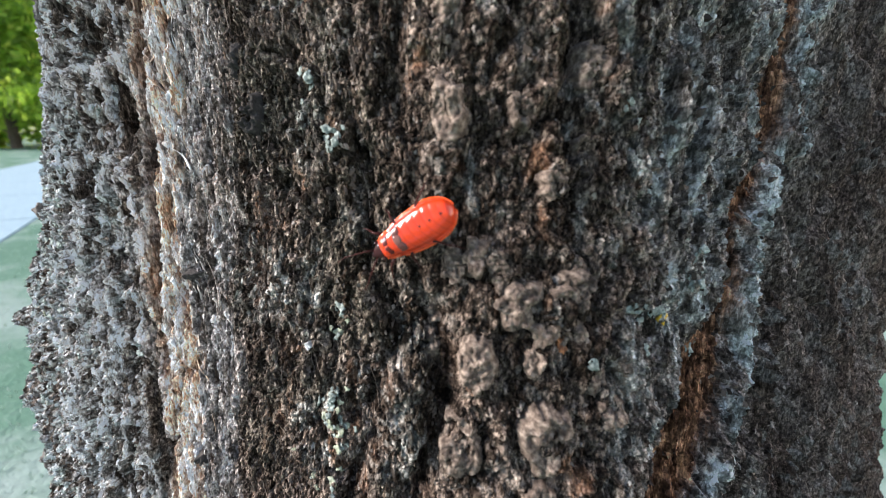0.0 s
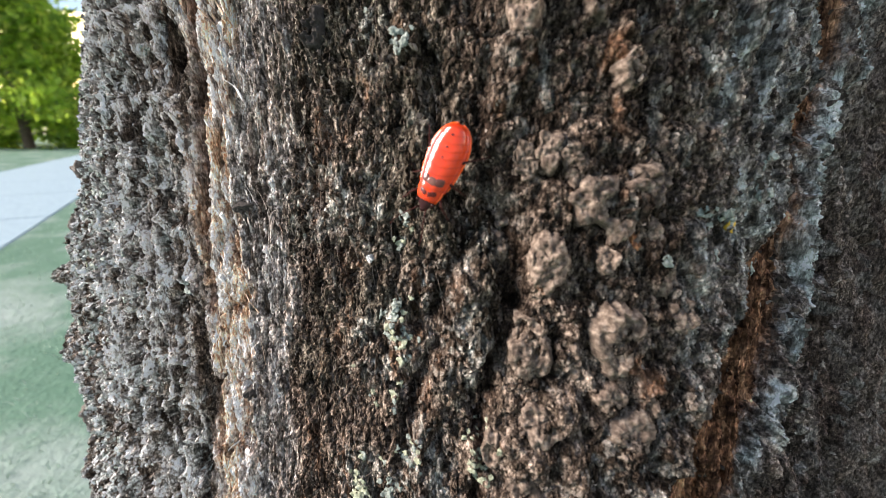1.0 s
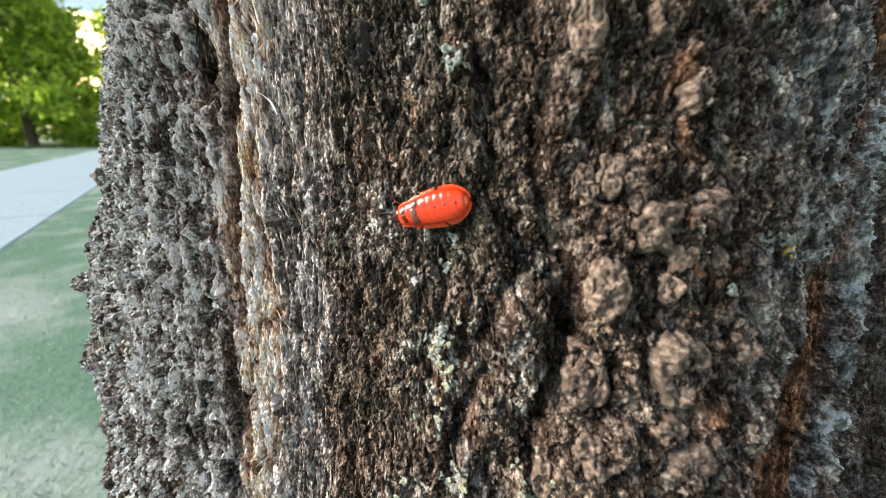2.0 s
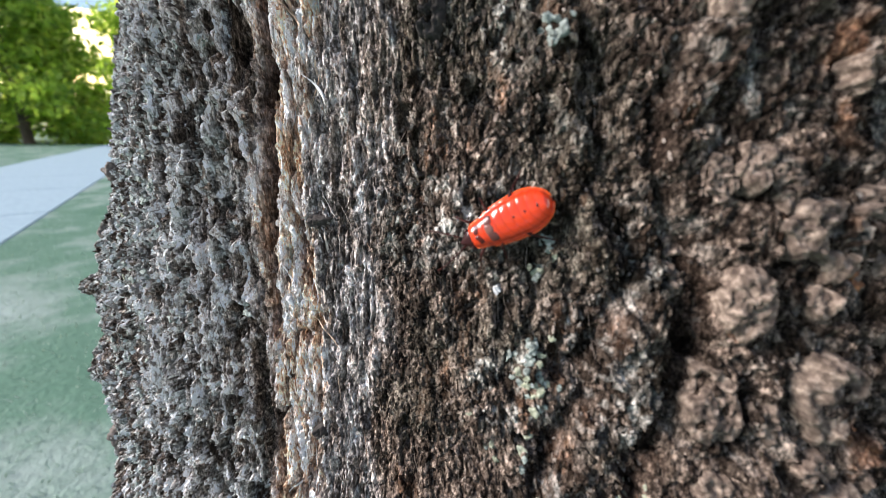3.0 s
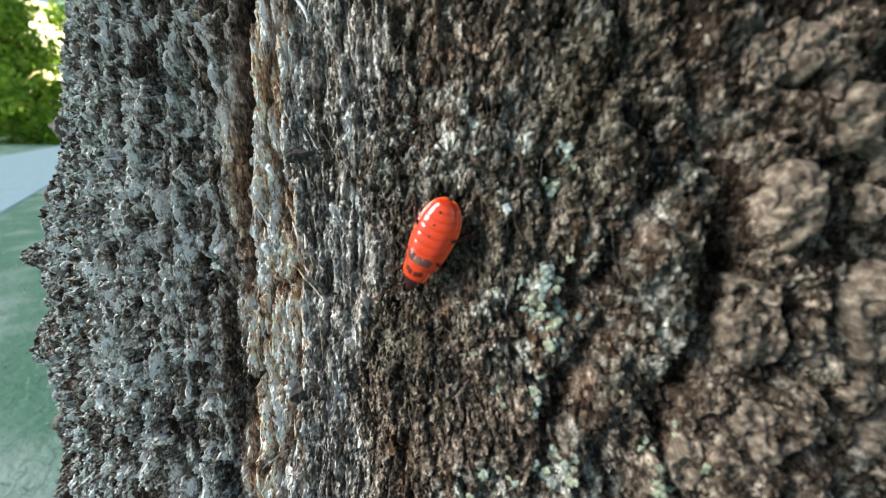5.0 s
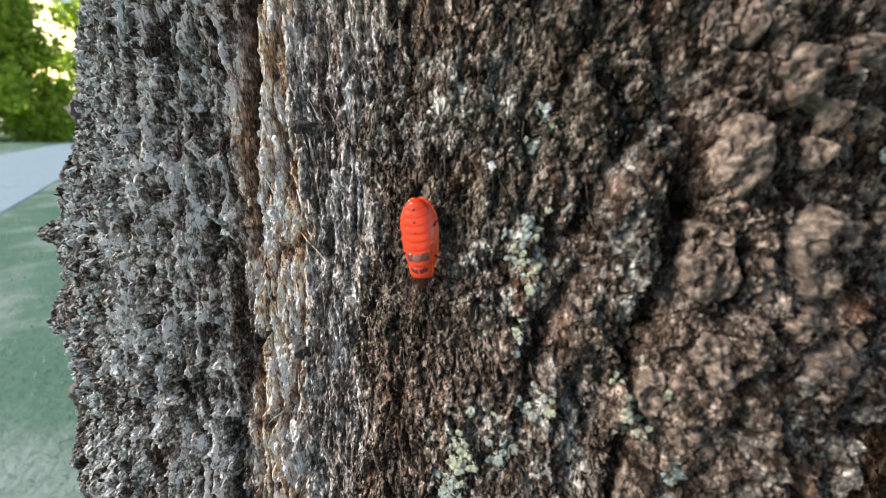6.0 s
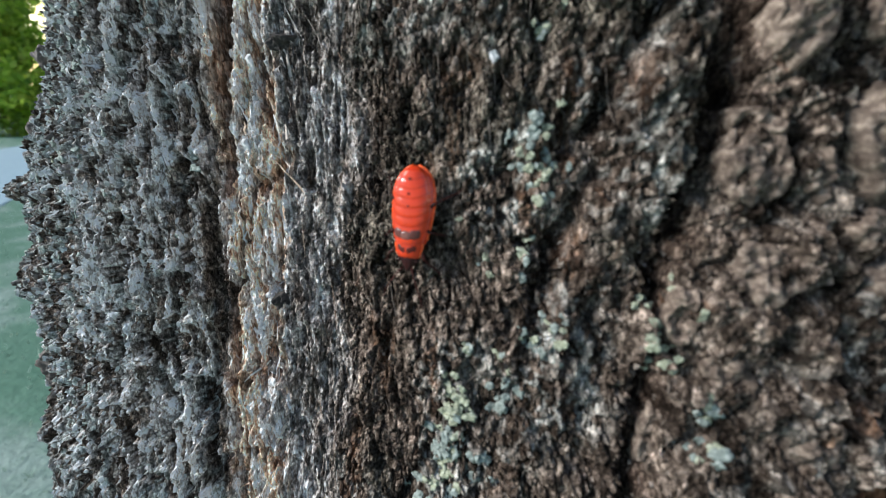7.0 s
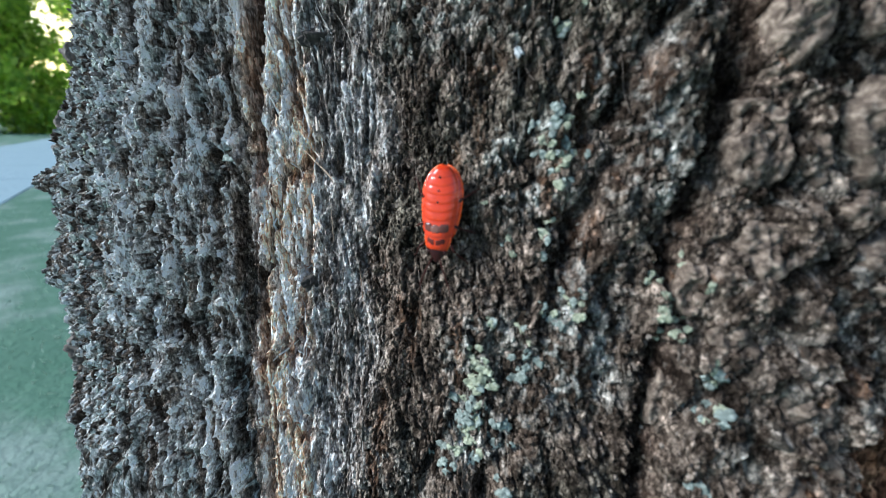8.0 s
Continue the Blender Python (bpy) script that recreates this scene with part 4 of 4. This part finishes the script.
def crumbs(name, th, v, width, length, mat, label, lift=0.0):
    """Many broken flakes, tilted every way, in one mesh."""
    at, across, axis, out = frames_at(th, v, lift)
    n, k = len(at), 6
    verts, faces = np.zeros((n, 2 * k, 3)), []
    turn, tilt1, tilt2 = (np.clip(rng.normal(0, q, n), -0.85, 0.85) for q in (0.35, 0.5, 0.45))
    ang = np.linspace(0, 2 * np.pi, k, endpoint=False)
    for i in range(k):
        r = rng.uniform(0.6, 1.15, n)
        x, y = r * width * np.cos(ang[i]), r * length * np.sin(ang[i])
        x, y = x * np.cos(turn) - y * np.sin(turn), x * np.sin(turn) + y * np.cos(turn)
        z = x * np.tan(tilt1) + y * np.tan(tilt2) * 0.6
        for low in (0, 1):
            s = 0.82 if not low else 1.0
            zz = z + (0.16 * rng.uniform(0.4, 1.3, n) if not low else -0.55 * width - 0.15)
            verts[:, i + k * low] = at + 0.001 * ((s * x)[:, None] * across + (s * y)[:, None] * axis + zz[:, None] * out)
    base = [tuple(range(k))] + [(k + i, k + (i + 1) % k, (i + 1) % k, i) for i in range(k)]
    faces = [tuple(j * 2 * k + q for q in f) for j in range(n) for f in base]
    ob = new(name, soup(name, verts.reshape(-1, 3).tolist(), faces, mat, False))
    ob.parent = TREE
    return tagged(ob, label, kind="stuff")


def strands(name, th, v, long, thick, sway, rise, mat, label, flat=1.5):
    """Thin torn fibres along the trunk, in one mesh."""
    n, seg, k = len(th), 6, 4
    u = np.linspace(0, 1, seg)
    vs = v[:, None] + long[:, None] * (u - 0.5)
    ts = th[:, None] + sway[:, None] * (0.5 * np.sin(3 * u + np.arange(n)[:, None]) + u - 0.5)
    at, across, axis, out = (q.reshape(n, seg, 3) for q in frames_at(ts.ravel(), vs.ravel()))
    chord = at[:, :1] * (1 - u)[:, None] + at[:, -1:] * u[:, None]
    c = 0.55 * at + 0.45 * chord + 0.001 * (0.08 + rise[:, None] * u)[..., None] * out
    taper = 0.001 * (thick[:, None] * np.array([0.6, 1, 1.05, 0.9, 0.7, 0.3]))[..., None]
    rim = [c + taper * (flat * math.cos(a) * across + math.sin(a) * out) for a in (0.4 + 2 * math.pi * q / k for q in range(k))]
    verts = np.stack(rim, 2).reshape(-1, 3).tolist()
    base = [(s * k + q, s * k + (q + 1) % k, (s + 1) * k + (q + 1) % k, (s + 1) * k + q) for s in range(seg - 1) for q in range(k)]
    faces = [tuple(i * seg * k + w for w in f) for i in range(n) for f in base]
    ob = new(name, soup(name, verts, faces, mat))
    ob.parent = TREE
    return tagged(ob, label, kind="stuff")


def bark_pose(th, v, turn=0.0, lift=0.0, tip=(0.0, 0.0)):
    """A pose on the bark's surface: x across, y up the trunk, z out."""
    at, across, axis, out = (np.array(q)[0] for q in frames_at([th], [v], lift))
    m = Matrix((across, axis, out)).transposed().to_4x4()
    m.translation = Vector(at)
    return m @ pose(0, 0, 0, tip[0], tip[1], turn)


def plate_mesh(name, w, l, high, seed, mat, rough=1.0):
    """A thick broken scale: steep sides, an uneven crusty top."""
    n, rings = 56, 15
    verts, faces = [(0, 0, high * MM)], []
    for i in range(1, rings + 1):
        r = i / rings
        for k in range(n):
            a = 2 * math.pi * k / n
            c, s = math.cos(a), math.sin(a)
            box = (abs(c) ** 2.5 + abs(s) ** 2.5) ** (-1 / 2.5)
            edge = box * (1 + 0.42 * noise.noise((c * 1.5 + seed * 3.1, s * 1.5, seed * 1.7)) + 0.16 * noise.noise((c * 4, s * 4, seed * 2.3)) + 0.06 * noise.noise((c * 11, s * 11, seed)))
            x, y = 0.5 * w * r * c * edge, 0.5 * l * r * s * edge
            top = high * (1 - max(0, (r - 0.74) / 0.26) ** 1.8 * 1.9) + (1 - r**6) * rough * (
                0.75 * noise.noise((x * 0.45 + seed, y * 0.4, seed * 1.3)) + 0.50 * noise.noise((x * 1.3, y * 1.1, seed * 1.9)) + 0.34 * noise.noise((x * 3.1, y * 2.7, seed)) - 0.28 * max(0, 0.25 - abs(noise.noise((x * 0.8 + 9, y * 0.35, seed)))) * 4 * 0.5)
            verts.append((x * MM, y * MM, top * MM))
    for k in range(n):
        faces.append((0, 1 + k, 1 + (k + 1) % n))
    for i in range(rings - 1):
        b = 1 + i * n
        for k in range(n):
            faces.append((b + k, b + n + k, b + n + (k + 1) % n, b + (k + 1) % n))
    return soup(name, verts, faces, mat)


def lump_mesh(name, w, l, high, seed, mat):
    """A knobbly lump."""
    bm = bmesh.new()
    bmesh.ops.create_icosphere(bm, subdivisions=4, radius=1.0)
    for q in bm.verts:
        p = q.co.copy()
        k = 1 + 0.35 * noise.noise(p * 1.3 + Vector((seed, 0, 0))) + 0.28 * noise.noise(p * 3.1 + Vector((0, seed, 0))) + 0.16 * noise.noise(p * 7 + Vector((0, 0, seed)))
        q.co = Vector((p.x * w * 0.5, p.y * l * 0.5, p.z * high)) * k * MM
    me = bpy.data.meshes.new(name)
    bm.to_mesh(me)
    bm.free()
    me.materials.append(mat)
    me.polygons.foreach_set("use_smooth", [True] * len(me.polygons))
    return me


def lobed_mesh(name, seed, mat):
    """A leafy lichen scale about two millimetres across, with curled lobes."""
    rnd = random.Random(seed)
    n, rings = 24, 3
    lobes = [rnd.uniform(0.7, 1.1) for _ in range(6)]
    verts, faces = [(0, 0, 0.10 * MM)], []
    for i in range(1, rings + 1):
        r = i / rings
        for k in range(n):
            a = 2 * math.pi * k / n
            reach = lobes[k // 4] * (0.84, 0.97, 1.0, 0.96)[k % 4]
            rr = r * (1 - r + r * reach)
            z = 0.32 - 0.22 * r * r + 0.22 * r * r * math.sin(3 * a + seed) + 0.14 * r * rnd.uniform(-1, 1)
            verts.append((rr * math.cos(a) * MM, rr * math.sin(a) * 1.15 * MM, z * MM))
    low = len(verts)
    for k in range(n):
        x, y, z = verts[1 + (rings - 1) * n + k]
        verts.append((x * 0.9, y * 0.9, z - 0.22 * MM))
    for k in range(n):
        faces.append((0, 1 + k, 1 + (k + 1) % n))
    for i in range(rings):
        b = 1 + i * n
        for k in range(n):
            faces.append((b + k, b + n + k, b + n + (k + 1) % n, b + (k + 1) % n))
    return soup(name, verts, faces, mat)


def stuck(name, me, m, label=""):
    ob = new(name, me)
    ob.parent = TREE
    ob.matrix_basis = m
    return tagged(ob, label)


# thick scales on the warm side of the furrow: angle, height, width, length, thickness
for k, (th, v, w, l, high) in enumerate((
        (9.3, -8.6, 5.2, 5.0, 2.2), (7.6, -14.4, 4.6, 7.0, 2.0), (11.5, -7.4, 4.4, 4.0, 1.9), (9.9, -14.2, 2.2, 2.8, 1.6), (7.0, -23.4, 4.4, 6.6, 1.7), (10.2, -21.6, 5.0, 8.0, 1.6),
        (7.0, 8.6, 3.6, 6.6, 2.2), (7.2, 16.2, 3.8, 7.0, 2.0), (12.8, 12.0, 4.2, 5.0, 1.6), (10.7, 1.8, 2.6, 3.0, 1.4), (15.6, 3.0, 4.4, 4.4, 1.4), (6.4, -37.6, 4.2, 5.2, 1.6), (5.3, -33.0, 2.6, 4.4, 2.0),
        (8.7, -41.0, 5.0, 6.4, 1.6), (4.9, -42.6, 3.4, 6.0, 1.5), (7.2, -30.2, 4.4, 4.8, 1.7), (10.8, -31.5, 4.8, 6.0, 1.5), (13.2, -20.0, 3.4, 4.0, 1.2), (9.8, 22.0, 5.0, 7.0, 1.7), (13.8, -2.0, 3.0, 3.6, 1.2),
        (14.2, -29.5, 3.6, 5.2, 1.2), (8.9, -48.5, 5.0, 6.0, 1.6), (9.6, 8.4, 2.4, 3.6, 1.2), (12.4, 5.2, 3.0, 3.0, 1.2))):
    stuck("bark_scale", plate_mesh("bark_scale", w, l, high * (0.6 if v < -28 else 0.85), k + 1, PLATE, 1.25), bark_pose(th, v, rng.uniform(-20, 20), -0.45 if -28 < v < -2 else -0.85, (rng.uniform(-6, 6), rng.uniform(-6, 6))), "thick tan scale of bark with a crusty top")
stuck("bark_scale", plate_mesh("bark_scale", 1.1, 2.8, 1.0, 40, speckled("rust_bark", ((0.3, (0.10, 0.04, 0.02)), (0.7, (0.34, 0.16, 0.075))), 1500)), bark_pose(10.95, -12.4, 5, -0.4), "small rust-orange scale of bark")

for k in range(26):
    th, v = rng.uniform(5.8, 12.6), rng.uniform(-30, -3)
    stuck("bark_scale", plate_mesh("bark_scale", rng.uniform(2.0, 3.8), rng.uniform(2.4, 4.8), rng.uniform(1.0, 1.7), 60 + k, PLATE), bark_pose(th, v, rng.uniform(-25, 25), -0.9, (rng.uniform(-8, 8), rng.uniform(-8, 8))), "thick tan scale of bark with a crusty top")

# dark knobs on the strip and on the trunk's outline
for k, (th, v, w, l, high, lift, label) in enumerate((
        (-10.9, -7.2, 3.6, 1.9, 0.9, 0.1, "dark crusty knob beside the pale strip"), (-11.6, -35.0, 2.4, 2.2, 1.0, 0.1, "dark crusty knob beside the pale strip"), (-50.8, -20.0, 4.0, 4.4, 2.4, -0.8, "grey-brown crusty knob on the trunk's edge"),
        (-46.2, -36.8, 4.0, 5.0, 2.2, -0.8, "grey-brown crusty knob on the trunk's edge"), (-45.5, -9.0, 3.4, 4.4, 2.0, -0.2, "grey crusty knob on the trunk's edge"), (-44.5, 3.5, 3.0, 4.0, 1.7, -0.2, "grey crusty knob on the trunk's edge"), (-44.0, -52.0, 4.0, 6.0, 2.4, -0.2, "grey-brown crusty knob on the trunk's edge"),
        (-2.8, 11.4, 2.8, 4.4, 1.0, 0.1, "dark crusty lump in the bark"), (-3.4, 17.0, 2.6, 3.6, 0.9, 0.1, "dark crusty lump in the bark"))):
    if k < 2:
        stuck("knob", plate_mesh("knob", w, l, high, 3.7 * k + 1, DARK_CRUST, 1.2), bark_pose(th, v, -18 + 30 * k, lift, (14, -16)), label)
    else:
        stuck("knob", lump_mesh("knob", w, l, high, 3.7 * k + 1, CRUMB) if k <= 6 else plate_mesh("knob", w, l, 0.5 * high, 3.7 * k + 1, DARK_CRUST, 2.0), bark_pose(th, v, rng.uniform(-20, 20), lift), label)

# pale torn chips of wood
CHIP = plate_mesh("chip", 1.1, 3.4, 0.22, 61, WHITE_FLAKE, 0.7)
for th, v, turn, tip in ((-13.2, -9.4, -22, 22), (-13.8, -26.0, -14, 18), (-12.9, -30.0, 12, 14), (-11.2, 13.0, -6, 16), (-12.6, 4.0, 8, 20), (-13.6, -18.5, -10, 18), (-14.6, -40.0, 9, 14), (-10.6, 20.5, 5, 12), (-13.2, -46.5, -12, 16)):
    stuck("wood_chip", CHIP, bark_pose(th, v, turn, 0.0, (tip, -tip * 0.7)), "pale torn chip of wood")
SPECK = plate_mesh("speck", 0.9, 0.9, 0.6, 71, WHITE_FLAKE, 0.5)
for th, v in ((-0.2, -13.9), (-21.3, -24.6), (-29.6, -18.2)):
    stuck("speck", SPECK, bark_pose(th, v, 20, 0.1), "small whitish speck of lichen")

# leafy lichen
GREY_LOBES = [lobed_mesh("lichen", 100 + k, LICHEN) for k in range(6)]
GREEN_LOBES = [lobed_mesh("lichen", 120 + k, LICHEN_GREEN) for k in range(4)]
trail_v = np.array([r[2] for r in BUG_ROWS][::-1])
trail_t = np.array([r[1] for r in BUG_ROWS][::-1])
order = np.argsort(trail_v)


def off_trail(th, v):
    """Whether a place is clear of the bug's way."""
    return not (-31 < v < 3 and abs(th - np.interp(v, trail_v[order], trail_t[order])) < 1.9)


def lichen_patch(th, v, wide, tall, count, lobes, lo, hi, label):
    n = count * 3 // 2
    hearts = np.repeat(np.stack([th + rng.normal(0, wide, n // 4 + 1), v + rng.normal(0, tall, n // 4 + 1)], -1), 4, 0)[:n]
    spots = hearts + rng.normal(0, 1, (n, 2)) * (0.22, 0.5)
    spots = np.array([q for q in spots if off_trail(*q)]).reshape(-1, 2)
    if not len(spots):
        return
    at, across, axis, out = frames_at(spots[:, 0], spots[:, 1], 0.45)
    for k in range(len(spots)):
        m = Matrix((across[k], axis[k], out[k])).transposed().to_4x4()
        m.translation = Vector(at[k])
        size = 0.58 * rng.uniform(lo, hi)
        m = m @ pose(0, 0, 0, rng.normal(0, 16), rng.normal(0, 16), rng.uniform(0, 360)) @ Matrix.Diagonal((size, size * rng.uniform(0.8, 1.4), size, 1))
        stuck("lichen", lobes[int(rng.integers(len(lobes)))], m, label)



lichen_patch(-1.95, -42.5, 0.18, 2.0, 26, GREEN_LOBES, 0.4, 0.9, "yellow-green leafy lichen")
lichen_patch(-2.2, -48.5, 0.25, 3.0, 40, GREEN_LOBES + GREY_LOBES[:2], 0.5, 1.0, "pale yellow-green leafy lichen")
lichen_patch(-0.6, -46.0, 0.5, 2.6, 12, GREY_LOBES, 0.6, 1.1, "grey-green leafy lichen")
lichen_patch(-3.9, -49.5, 0.3, 1.8, 8, GREY_LOBES, 0.5, 0.9, "grey-green leafy lichen")
lichen_patch(1.2, -9.5, 0.5, 1.8, 16, GREEN_LOBES + GREY_LOBES, 0.5, 1.0, "grey-green leafy lichen")
lichen_patch(1.0, -19.5, 0.7, 2.6, 24, GREEN_LOBES + GREY_LOBES, 0.4, 0.9, "grey-green leafy lichen")
lichen_patch(0.8, -33.0, 1.1, 4.0, 40, GREEN_LOBES + GREY_LOBES, 0.4, 0.85, "grey-green leafy lichen")
lichen_patch(4.7, -34.0, 0.2, 2.2, 26, GREEN_LOBES, 0.35, 0.7, "yellow-green leafy lichen")
lichen_patch(5.2, -43.0, 0.7, 3.0, 12, GREEN_LOBES + GREY_LOBES, 0.5, 1.0, "grey-green leafy lichen")
lichen_patch(0.6, 13.0, 0.15, 0.5, 4, GREY_LOBES, 0.6, 1.0, "pale grey leafy lichen")
lichen_patch(2.2, 8.6, 0.4, 0.9, 8, GREY_LOBES, 0.4, 0.8, "pale grey leafy lichen")
lichen_patch(-3.6, -21.0, 0.3, 6.0, 6, GREY_LOBES, 0.35, 0.6, "small grey-green lichen scale")
lichen_patch(16.8, -10.0, 1.8, 7.0, 24, GREY_LOBES, 0.5, 1.1, "grey-green leafy lichen")
lichen_patch(-30.0, -2.0, 5.0, 20.0, 130, GREY_LOBES, 0.35, 1.0, "small grey lichen scale")
lichen_patch(-36.0, -12.0, 4.0, 14.0, 110, GREY_LOBES + GREEN_LOBES[:1], 0.5, 1.2, "grey-green lichen scale")
lichen_patch(-36.0, -40.0, 4.0, 12.0, 60, GREY_LOBES, 0.4, 1.0, "grey-green lichen scale")
stuck("lichen", lobed_mesh("lichen", 140, LICHEN_YELLOW), bark_pose(16.6, -12.0, 30, 0.2) @ Matrix.Diagonal((0.7, 0.9, 0.9, 1)), "bright yellow lichen speck")
for th, v in ((-34.5, -1.0), (-40.0, 6.5), (-44.0, -3.0)):
    stuck("lichen", lobed_mesh("lichen", 141, LICHEN_YELLOW), bark_pose(th, v, 70, 0.1) @ Matrix.Diagonal((0.4, 0.5, 0.6, 1)), "orange-yellow lichen speck")

# crumbs over the rough zones, strands on the strip
n = 6500
th, v = rng.uniform(-52, -23, n), rng.uniform(-62, 46, n)
crumbs("lichen_crust", th, v, rng.uniform(0.12, 0.40, n), rng.uniform(0.2, 0.7, n), GREY_CRUMBS, "grey crumbling bark dotted with pale lichen")
n = 2600
th, v = rng.uniform(-53, -29, n), rng.uniform(-62, 46, n)
crumbs("lichen_crust", th, v, rng.uniform(0.25, 0.55, n), rng.uniform(0.3, 0.75, n), GREY_CRUMBS, "coarse grey-green lichen grains", 0.15)
n = 9000
th, v = rng.uniform(-6.5, 6.0, n), rng.uniform(-58, 36, n)
crumbs("bark_crumb", th, v, rng.uniform(0.10, 0.30, n), rng.uniform(0.16, 0.6, n), BROWN_CRUMBS, "dark brown crumbling bark")
n = 2600
th, v = rng.uniform(5.5, 34, n), rng.uniform(-56, 40, n)
crumbs("bark_crumb", th, v, rng.uniform(0.14, 0.45, n), rng.uniform(0.2, 0.8, n), BROWN_CRUMBS, "dark brown crumbling bark")
n = 260
v = rng.uniform(-60, 40, n)
th = rng.uniform(-15.2, -5.6, n) - 0.045 * np.maximum(0, -v - 8)
strands("wood_strand", th, v, rng.uniform(1.5, 7, n), rng.uniform(0.02, 0.06, n), rng.normal(0, 0.45, n), rng.uniform(0.0, 0.5, n), PALE_STRANDS, "pale torn wood fibres")
n = 800
v = rng.uniform(-60, 40, n)
th = np.where(rng.random(n) < 0.55, rng.uniform(-26, -15.6, n), rng.uniform(-6, 4, n))
strands("bark_fibre", th, v, rng.uniform(1.5, 5, n), rng.uniform(0.015, 0.045, n), rng.normal(0, 0.5, n), rng.uniform(0.0, 0.7, n), DARK_HAIRS, "fine dark bark fibres")
SPLINTERS = island_material("splinters", ((0.0, (0.30, 0.19, 0.12)), (0.3, (0.58, 0.43, 0.31)), (0.55, (0.62, 0.56, 0.50)), (1.0, (0.72, 0.72, 0.72))), 1800)
n = 130
v = rng.uniform(-60, 40, n)
th = rng.uniform(-14.2, -10.0, n) - 0.045 * np.maximum(0, -v - 8)
strands("splinter", th, v, rng.uniform(1.5, 5.5, n), rng.uniform(0.06, 0.16, n), rng.normal(0, 0.7, n), rng.uniform(0.0, 0.7, n), SPLINTERS, "torn pale and tan splinters of wood", 2.6)


def motions():
    """All that moves: the bug over the bark, and its legs as it steps."""
    walk(BUG, [(t, on_bark(th + 0.3, v, hd, 1.08)) for t, th, v, hd in BUG_ROWS])
    going = [(0.0, 1), (0.6, 1), (0.7, 0.15), (1.3, 0.15), (1.4, 1), (2.2, 1), (2.4, 0.2), (3.9, 0.2), (4.0, 1), (5.2, 1), (6.3, 0.8), (7.2, 0.7), (7.4, 0.15), (8.0, 0.15)]
    clock = [0.1 * k for k in range(81)]
    pace = np.interp(clock, [g[0] for g in going], [g[1] for g in going])
    for leg, side, k in LEGS:
        x, y, z = leg.location
        phase = math.pi * ((k + (side > 0)) % 2)
        rows = []
        for t, p in zip(clock, pace):
            a = 2 * math.pi * 2.3 * t + phase
            rows.append((t, pose(x, y, z, 0, -side * 7 * p * max(0, math.cos(a)), side * (3 + 15 * p * math.sin(a)))))
        walk(leg, rows)
    for feeler, side in FEELERS:
        x, y, z = feeler.location
        walk(feeler, [(t, pose(x, y, z, 6 * math.sin(5.1 * t + side), 0, side * (-4 + 12 * math.sin(3.3 * t + 1.3 * side)))) for t in [0.2 * k for k in range(41)]])


motions()
